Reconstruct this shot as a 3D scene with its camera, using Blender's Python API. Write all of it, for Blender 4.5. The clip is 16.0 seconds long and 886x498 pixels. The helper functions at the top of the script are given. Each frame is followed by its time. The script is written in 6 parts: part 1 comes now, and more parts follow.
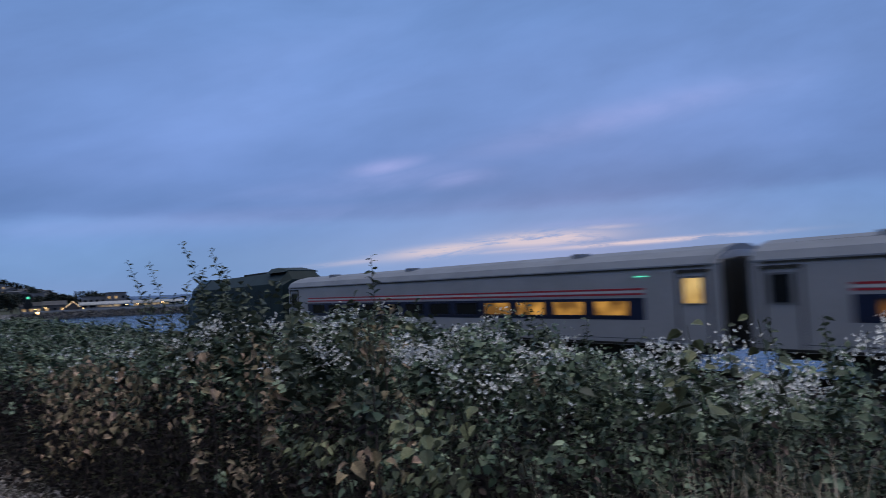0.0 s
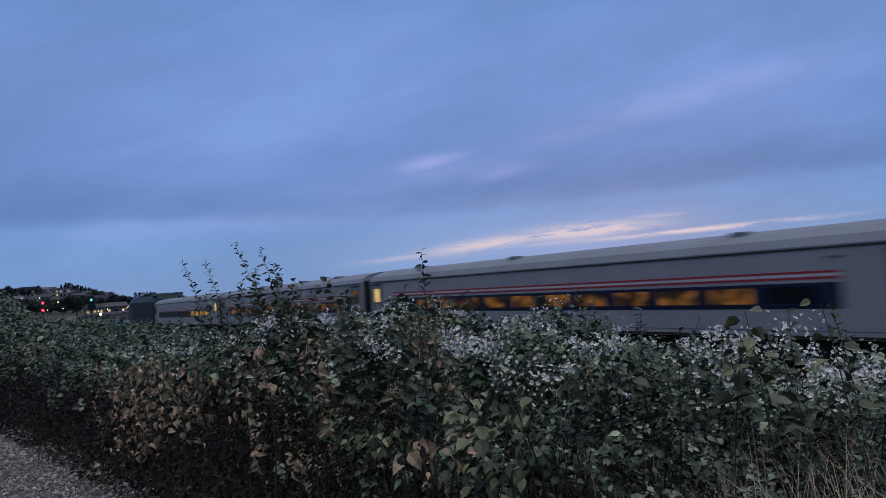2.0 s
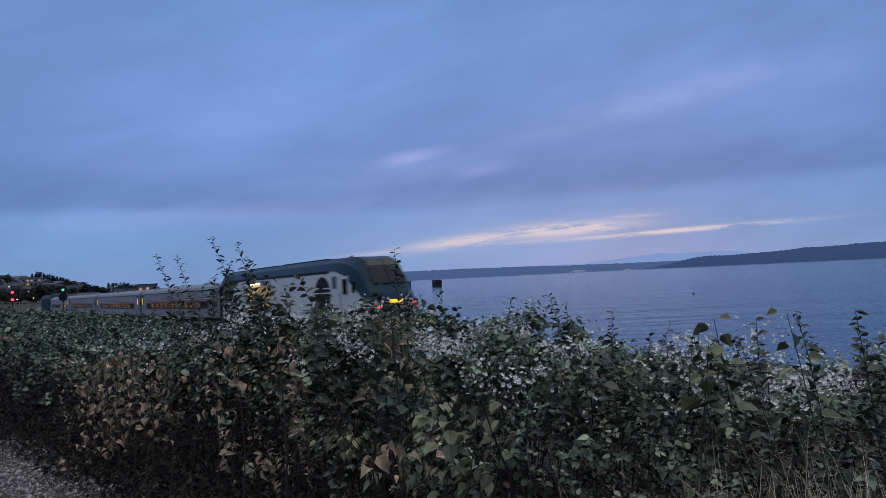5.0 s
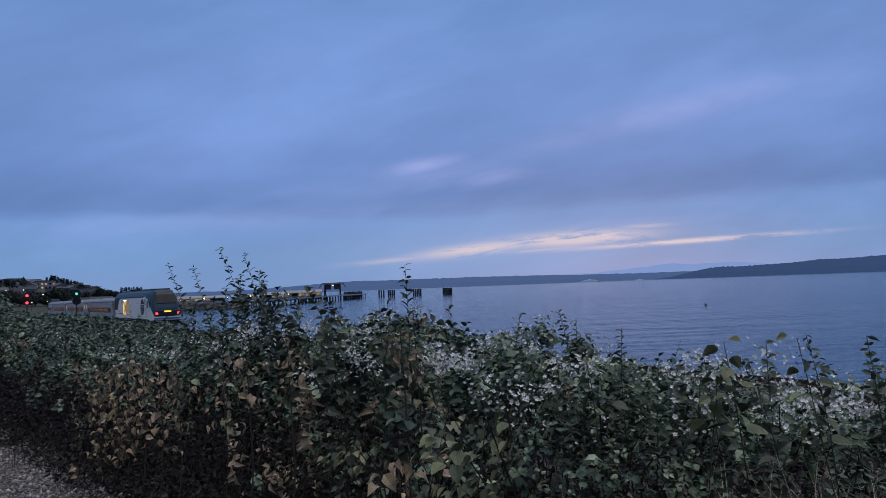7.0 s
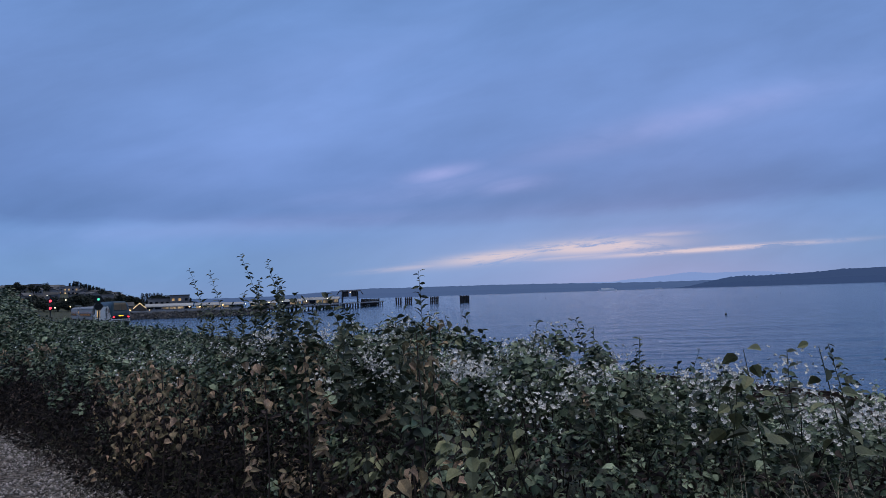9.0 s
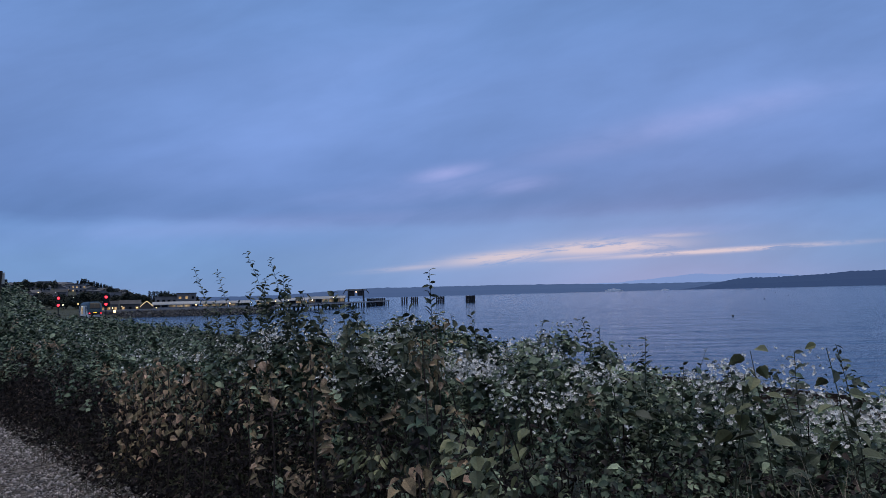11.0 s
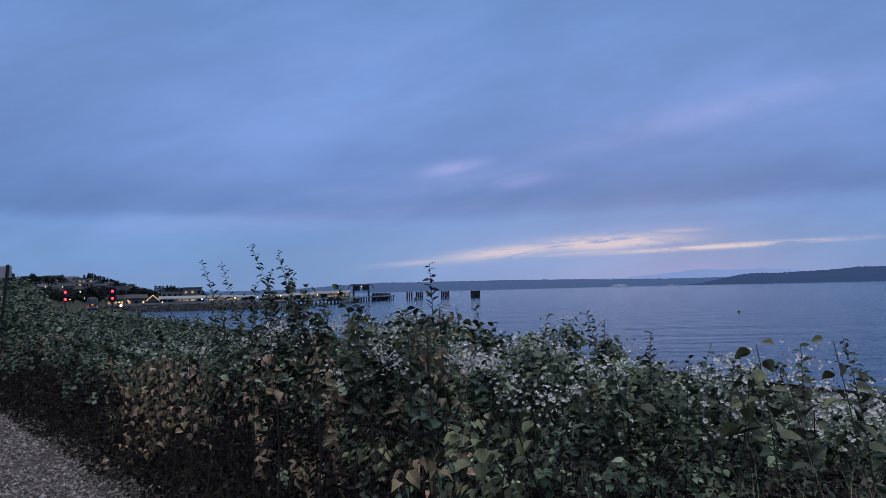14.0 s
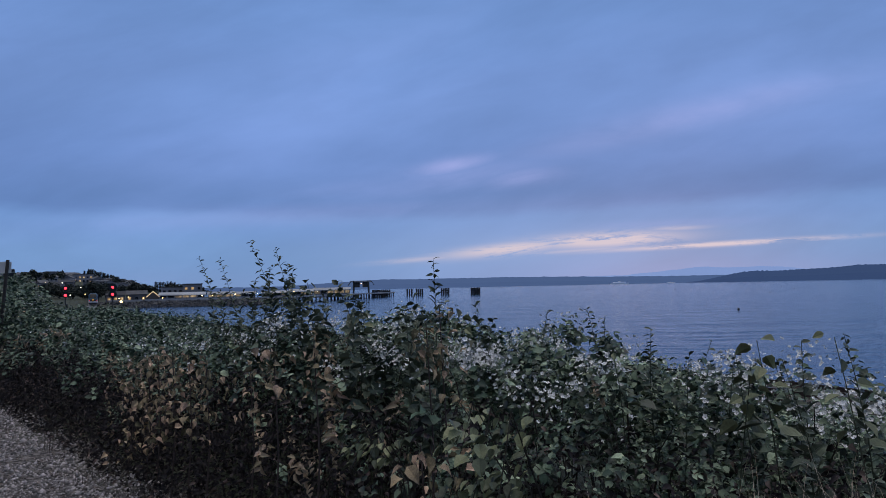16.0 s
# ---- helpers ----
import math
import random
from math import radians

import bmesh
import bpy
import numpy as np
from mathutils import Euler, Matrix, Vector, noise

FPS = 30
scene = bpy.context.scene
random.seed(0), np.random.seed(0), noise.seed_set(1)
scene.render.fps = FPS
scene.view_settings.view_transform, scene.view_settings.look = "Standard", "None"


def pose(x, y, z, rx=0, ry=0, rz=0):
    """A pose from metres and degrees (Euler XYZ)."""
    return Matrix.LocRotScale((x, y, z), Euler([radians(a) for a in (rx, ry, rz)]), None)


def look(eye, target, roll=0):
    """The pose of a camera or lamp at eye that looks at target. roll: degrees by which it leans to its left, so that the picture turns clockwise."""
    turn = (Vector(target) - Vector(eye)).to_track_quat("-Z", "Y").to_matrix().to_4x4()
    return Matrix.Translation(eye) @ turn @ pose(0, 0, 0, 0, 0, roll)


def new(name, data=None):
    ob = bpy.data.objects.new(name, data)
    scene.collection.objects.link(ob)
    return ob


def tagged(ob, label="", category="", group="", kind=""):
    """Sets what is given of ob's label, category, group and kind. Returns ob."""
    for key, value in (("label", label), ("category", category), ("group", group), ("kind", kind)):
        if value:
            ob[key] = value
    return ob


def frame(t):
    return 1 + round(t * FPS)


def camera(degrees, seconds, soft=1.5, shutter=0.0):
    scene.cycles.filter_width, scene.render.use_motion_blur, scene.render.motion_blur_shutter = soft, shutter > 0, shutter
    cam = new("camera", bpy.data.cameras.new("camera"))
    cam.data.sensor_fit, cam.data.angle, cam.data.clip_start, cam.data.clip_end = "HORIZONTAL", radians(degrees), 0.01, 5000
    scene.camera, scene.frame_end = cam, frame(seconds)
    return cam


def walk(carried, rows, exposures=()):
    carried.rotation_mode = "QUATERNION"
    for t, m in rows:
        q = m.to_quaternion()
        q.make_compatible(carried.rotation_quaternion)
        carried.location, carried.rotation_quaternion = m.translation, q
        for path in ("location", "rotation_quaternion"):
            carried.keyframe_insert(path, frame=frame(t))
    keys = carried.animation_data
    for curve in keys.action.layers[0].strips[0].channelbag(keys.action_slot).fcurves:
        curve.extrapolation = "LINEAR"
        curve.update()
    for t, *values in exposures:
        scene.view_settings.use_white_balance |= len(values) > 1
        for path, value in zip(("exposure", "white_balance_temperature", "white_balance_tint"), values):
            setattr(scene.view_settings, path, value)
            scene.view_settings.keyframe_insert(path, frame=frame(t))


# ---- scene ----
cam = camera(68.57, 16.0, soft=0.8, shutter=0.5)

# seconds, eye x y z, degrees turned to the left, tilted up, leaning left
HELD = [
    (0, -0.031, -0.011, 1.568, -5.67, 3.27, -2.55),
    (0.3, -0.040, -0.014, 1.558, -2.86, 3.37, -3.19),
    (0.5, -0.043, -0.015, 1.555, -1.92, 3.41, -3.41),
    (1, -0.043, -0.018, 1.555, -1.21, 3.23, -3.78),
    (1.5, -0.046, -0.019, 1.555, -1.43, 3.20, -3.95),
    (2, -0.046, -0.016, 1.559, -1.60, 2.99, -3.80),
    (2.5, -0.039, -0.009, 1.560, -2.65, 2.81, -3.76),
    (3, -0.037, -0.003, 1.559, -3.11, 2.78, -3.54),
    (3.5, -0.031, -0.005, 1.563, -3.23, 2.55, -3.38),
    (4, -0.027, -0.001, 1.560, -3.39, 2.52, -3.05),
    (6.5, -0.010, -0.018, 1.627, -3.00, 2.79, -2.28),
    (7, -0.011, -0.020, 1.627, -2.49, 3.28, -2.13),
    (7.5, -0.008, -0.016, 1.624, -2.07, 3.43, -2.05),
    (8, -0.009, -0.020, 1.622, -1.63, 3.59, -1.97),
    (8.5, -0.011, -0.019, 1.620, -1.29, 3.87, -1.77),
    (9, -0.008, -0.021, 1.620, -0.99, 4.01, -1.82),
    (11.5, -0.007, -0.017, 1.613, -0.34, 4.01, -1.45),
    (12, -0.007, -0.013, 1.611, -0.24, 3.99, -1.50),
    (12.5, -0.010, -0.018, 1.611, -0.14, 3.85, -1.41),
    (13, -0.008, -0.015, 1.608, -0.09, 3.77, -1.37),
    (13.5, -0.009, -0.015, 1.608, -0.00, 3.72, -1.34),
    (14, -0.005, -0.011, 1.605, 0.01, 3.58, -1.33),
    (14.5, 0.000, -0.000, 1.600, -0.00, 3.48, -1.29),
    (15, -0.002, -0.002, 1.599, -0.01, 3.41, -1.23),
    (15.5, -0.005, -0.001, 1.601, 0.05, 3.34, -1.28),
    (16, -0.003, 0.000, 1.598, 0.03, 3.31, -1.18),
]


def held_pose(x, y, z, turn, tilt, lean):
    a, b = radians(turn), radians(tilt)
    way = Vector((-math.sin(a) * math.cos(b), math.cos(a) * math.cos(b), math.sin(b)))
    return look((x, y, z), Vector((x, y, z)) + way, lean)


walk(cam, [(t, held_pose(*v)) for t, *v in HELD], exposures=[(0.0, 0.0), (16.0, 0.0)])

# ---- sky and light ----
def build_sky():
    world = bpy.data.worlds.new("dusk_sky")
    scene.world = world
    world.use_nodes = True
    nt = world.node_tree
    N, L = nt.nodes, nt.links
    N.clear()

    def math_node(op, a, b=None, c=None):
        n = N.new("ShaderNodeMath")
        n.operation = op
        for i, v in enumerate((a, b, c)):
            if v is None:
                continue
            if isinstance(v, (int, float)):
                n.inputs[i].default_value = v
            else:
                L.new(v, n.inputs[i])
        return n.outputs[0]

    def ramp(fac, stops, ease="EASE"):
        r = N.new("ShaderNodeValToRGB")
        r.color_ramp.interpolation = ease
        el = r.color_ramp.elements
        while len(el) < len(stops):
            el.new(0.5)
        for e, (p, c) in zip(el, stops):
            e.position, e.color = p, (*c, 1)
        L.new(fac, r.inputs[0])
        return r.outputs[0]

    def mix(fac, a, b, kind="MIX"):
        m = N.new("ShaderNodeMix")
        m.data_type, m.blend_type = "RGBA", kind
        for i, v in ((0, fac), (6, a), (7, b)):
            if isinstance(v, (int, float)):
                m.inputs[i].default_value = v
            elif isinstance(v, tuple):
                m.inputs[i].default_value = (*v, 1)
            else:
                L.new(v, m.inputs[i])
        return m.outputs[2]

    tc = N.new("ShaderNodeTexCoord")
    sep = N.new("ShaderNodeSeparateXYZ")
    L.new(tc.outputs["Generated"], sep.inputs[0])
    X, Y, Z = sep.outputs
    # tangent-plane coordinates of the cloud deck, seen towards +y
    yy = math_node("MAXIMUM", math_node("ABSOLUTE", Y), 0.05)
    u = math_node("DIVIDE", X, yy)
    v = math_node("DIVIDE", Z, yy)
    el = math_node("ARCSINE", math_node("MINIMUM", math_node("MAXIMUM", Z, -1.0), 1.0))

    def streaks(su, sv, shear, detail, rough, seed, scale=1.0):
        c = N.new("ShaderNodeCombineXYZ")
        L.new(math_node("MULTIPLY", u, su), c.inputs[0])
        vv = math_node("SUBTRACT", v, math_node("MULTIPLY", u, shear))
        L.new(math_node("MULTIPLY", vv, sv), c.inputs[1])
        c.inputs[2].default_value = seed
        n = N.new("ShaderNodeTexNoise")
        n.inputs["Scale"].default_value = scale
        n.inputs["Detail"].default_value = detail
        n.inputs["Roughness"].default_value = rough
        n.inputs["Distortion"].default_value = 0.35
        L.new(c.outputs[0], n.inputs["Vector"])
        return n.outputs["Fac"]

    # clear air above the clouds
    air = N.new("ShaderNodeTexSky")
    air.sky_type, air.sun_disc = "NISHITA", False
    air.sun_elevation, air.sun_rotation = radians(1.0), radians(20.0)
    air_dim = mix(1.0, air.outputs[0], (0.10, 0.10, 0.10), "MULTIPLY")
    # cloud deck by height above the horizon
    edge = streaks(2.2, 5.0, 0.0, 5.0, 0.6, 5.7)
    wavy = math_node("ADD", el, math_node("MULTIPLY", math_node("SUBTRACT", edge, 0.5), 0.05))
    deck = ramp(math_node("DIVIDE", wavy, 1.57), [
        (0.0, (0.200, 0.325, 0.600)), (0.030, (0.172, 0.318, 0.605)), (0.066, (0.164, 0.308, 0.632)),
        (0.079, (0.128, 0.236, 0.520)), (0.12, (0.150, 0.264, 0.580)), (0.18, (0.172, 0.298, 0.640)),
        (0.28, (0.165, 0.300, 0.640)), (0.45, (0.32, 0.40, 0.56)), (0.75, (1.15, 1.12, 1.10)), (1.0, (1.6, 1.55, 1.52))])
    big = streaks(1.5, 4.0, 0.16, 5.0, 0.5, 3.1)
    fine = streaks(3.6, 11.0, 0.22, 7.0, 0.58, 8.4)
    tone = math_node("ADD", math_node("MULTIPLY", math_node("SUBTRACT", big, 0.5), 0.62),
                     math_node("MULTIPLY", math_node("SUBTRACT", fine, 0.5), 0.34))
    light = math_node("ADD", 1.0, tone)
    lit = N.new("ShaderNodeVectorMath")
    lit.operation = "SCALE"
    L.new(deck, lit.inputs[0])
    L.new(light, lit.inputs["Scale"])
    lilac = ramp(big, [(0.48, (0, 0, 0)), (0.72, (0.020, 0.018, 0.030))])
    deck_col = mix(1.0, lit.outputs[0], lilac, "ADD")

    def spot(uc, vc, su, sv, slope):
        du = math_node("DIVIDE", math_node("SUBTRACT", u, uc), su)
        dv = math_node("DIVIDE", math_node("SUBTRACT", math_node("SUBTRACT", v, vc), math_node("MULTIPLY", math_node("SUBTRACT", u, uc), slope)), sv)
        r2 = math_node("ADD", math_node("MULTIPLY", du, du), math_node("MULTIPLY", dv, dv))
        g = math_node("EXPONENT", math_node("MULTIPLY", r2, -1.0))
        return math_node("MULTIPLY", g, math_node("GREATER_THAN", Y, 0.0))

    ragged = streaks(8.0, 70.0, 0.06, 8.0, 0.7, 1.7)
    rag = ramp(ragged, [(0.36, (0.05, 0.05, 0.05)), (0.52, (1, 1, 1))])
    # gaps low in the west where the last light comes through
    gaps = [(0.10, 0.056, 0.095, 0.0085, 0.09, 1.1), (0.25, 0.0665, 0.105, 0.0105, 0.03, 1.3), (0.43, 0.0570, 0.17, 0.0036, 0.037, 1.2),
            (0.36, 0.0825, 0.045, 0.004, 0.02, 0.5), (-0.03, 0.043, 0.07, 0.004, 0.06, 0.5), (0.22, 0.052, 0.10, 0.003, 0.05, 0.5)]
    total = None
    for uc, vc, su, sv, slope, k in gaps:
        g = math_node("MULTIPLY", spot(uc, vc, su, sv, slope), k)
        total = g if total is None else math_node("MAXIMUM", total, g)
    total = math_node("MINIMUM", math_node("MULTIPLY", total, rag), 1.0)
    glow = math_node("MULTIPLY", spot(0.10, 0.06, 0.30, 0.055, 0.0), 0.38)
    deck_col = mix(glow, deck_col, (0.32, 0.44, 0.76))
    col = mix(total, deck_col, (0.64, 0.58, 0.68))
    # thin lilac veils higher up
    veil = None
    for uc, vc, su, sv, slope, k in ((0.012, 0.187, 0.055, 0.011, 0.16, 0.9), (0.125, 0.166, 0.06, 0.013, 0.1, 0.55), (0.02, 0.168, 0.13, 0.02, 0.12, 0.32),
                                     (0.40, 0.262, 0.22, 0.022, 0.22, 0.55), (-0.10, 0.16, 0.12, 0.012, 0.1, 0.15),
                                     (-0.2, 0.115, 0.45, 0.016, 0.02, 0.25), (0.35, 0.09, 0.12, 0.006, 0.02, 0.25)):
        g = math_node("MULTIPLY", spot(uc, vc, su, sv, slope), k)
        veil = g if veil is None else math_node("MAXIMUM", veil, g)
    veil = math_node("MULTIPLY", veil, ramp(fine, [(0.3, (0.2, 0.2, 0.2)), (0.65, (1, 1, 1))]))
    col = mix(veil, col, (0.36, 0.42, 0.80))
    col = mix(0.045, col, air_dim)
    below = math_node("LESS_THAN", Z, -0.01)
    col = mix(below, col, (0.05, 0.07, 0.12))
    bg = N.new("ShaderNodeBackground")
    L.new(col, bg.inputs[0])
    bg.inputs[1].default_value = 1.0
    out = N.new("ShaderNodeOutputWorld")
    L.new(bg.outputs[0], out.inputs[0])


build_sky()
sun = new("sun", bpy.data.lights.new("sun", "SUN"))
sun.data.energy, sun.data.angle, sun.data.color = 0.10, radians(40), (1.0, 0.82, 0.78)
sun.matrix_world = look((0, 0, 50), (-6, -20, 0))


# ---- materials ----
def material(name, color, rough=0.7, metal=0.0, vary=0.25, size=4.0, fine=60.0, bump=0.15, island=0.0, spec=0.5,
             tint=None, emit=None, power=0.0, rand=0.0, depth=0.01):
    m = bpy.data.materials.new(name)
    m.use_nodes = True
    nt = m.node_tree
    N, L = nt.nodes, nt.links
    b = N["Principled BSDF"]
    b.inputs["Roughness"].default_value = rough
    b.inputs["Metallic"].default_value = metal
    b.inputs["Specular IOR Level"].default_value = spec
    tc = N.new("ShaderNodeTexCoord")
    n1 = N.new("ShaderNodeTexNoise")
    n1.inputs["Scale"].default_value, n1.inputs["Detail"].default_value = size, 4
    n2 = N.new("ShaderNodeTexNoise")
    n2.inputs["Scale"].default_value, n2.inputs["Detail"].default_value = fine, 3
    L.new(tc.outputs["Object"], n1.inputs["Vector"])
    L.new(tc.outputs["Object"], n2.inputs["Vector"])
    mx = N.new("ShaderNodeMath")
    mx.operation = "MULTIPLY_ADD"
    L.new(n2.outputs["Fac"], mx.inputs[0])
    mx.inputs[1].default_value = 0.45
    L.new(n1.outputs["Fac"], mx.inputs[2])
    rp = N.new("ShaderNodeValToRGB")
    c = np.array(color)
    t = np.array(tint) if tint else c * (1 + vary)
    rp.color_ramp.elements[0].position, rp.color_ramp.elements[0].color = 0.45, (*(c * (1 - vary)), 1)
    rp.color_ramp.elements[1].position, rp.color_ramp.elements[1].color = 0.95, (*t, 1)
    L.new(mx.outputs[0], rp.inputs[0])
    col = rp.outputs[0]
    if island or rand:
        hs = N.new("ShaderNodeHueSaturation")
        if island:
            g = N.new("ShaderNodeNewGeometry")
            src = g.outputs["Random Per Island"]
        else:
            g = N.new("ShaderNodeObjectInfo")
            src = g.outputs["Random"]
        k = island or rand
        mr = N.new("ShaderNodeMapRange")
        mr.inputs["To Min"].default_value, mr.inputs["To Max"].default_value = 1 - k, 1 + k
        L.new(src, mr.inputs["Value"])
        L.new(mr.outputs[0], hs.inputs["Value"])
        mh = N.new("ShaderNodeMapRange")
        mh.inputs["To Min"].default_value, mh.inputs["To Max"].default_value = 0.5 + 0.045 * k, 0.5 - 0.045 * k
        L.new(src, mh.inputs["Value"])
        L.new(mh.outputs[0], hs.inputs["Hue"])
        L.new(col, hs.inputs["Color"])
        col = hs.outputs[0]
    L.new(col, b.inputs["Base Color"])
    if bump:
        bp = N.new("ShaderNodeBump")
        bp.inputs["Strength"].default_value, bp.inputs["Distance"].default_value = bump, depth
        L.new(mx.outputs[0], bp.inputs["Height"])
        L.new(bp.outputs[0], b.inputs["Normal"])
    if emit:
        b.inputs["Emission Color"].default_value = (*emit, 1)
        b.inputs["Emission Strength"].default_value = power
    return m


def lit_window(name, lo, hi, power, scale):
    """A warm lit window: curtain and seat shapes vary the glow from pane to pane."""
    m = material(name, (0.05, 0.04, 0.03), 0.15, bump=0)
    nt = m.node_tree
    N, L = nt.nodes, nt.links
    b = N["Principled BSDF"]
    tc = N.new("ShaderNodeTexCoord")
    oi = N.new("ShaderNodeObjectInfo")
    ad = N.new("ShaderNodeVectorMath")
    ad.operation = "MULTIPLY_ADD"
    L.new(oi.outputs["Random"], ad.inputs[0])
    ad.inputs[1].default_value = (37, 11, 23)
    L.new(tc.outputs["Object"], ad.inputs[2])
    n = N.new("ShaderNodeTexNoise")
    n.inputs["Scale"].default_value, n.inputs["Detail"].default_value = scale, 2
    L.new(ad.outputs[0], n.inputs["Vector"])
    r = N.new("ShaderNodeValToRGB")
    r.color_ramp.elements[0].position, r.color_ramp.elements[0].color = 0.42, (*lo, 1)
    r.color_ramp.elements[1].position, r.color_ramp.elements[1].color = 0.72, (*hi, 1)
    L.new(n.outputs["Fac"], r.inputs[0])
    L.new(r.outputs[0], b.inputs["Emission Color"])
    b.inputs["Emission Strength"].default_value = power
    return m


def glass_dark(name, color, rough=0.08):
    return material(name, color, rough, vary=0.1, bump=0, spec=0.3)


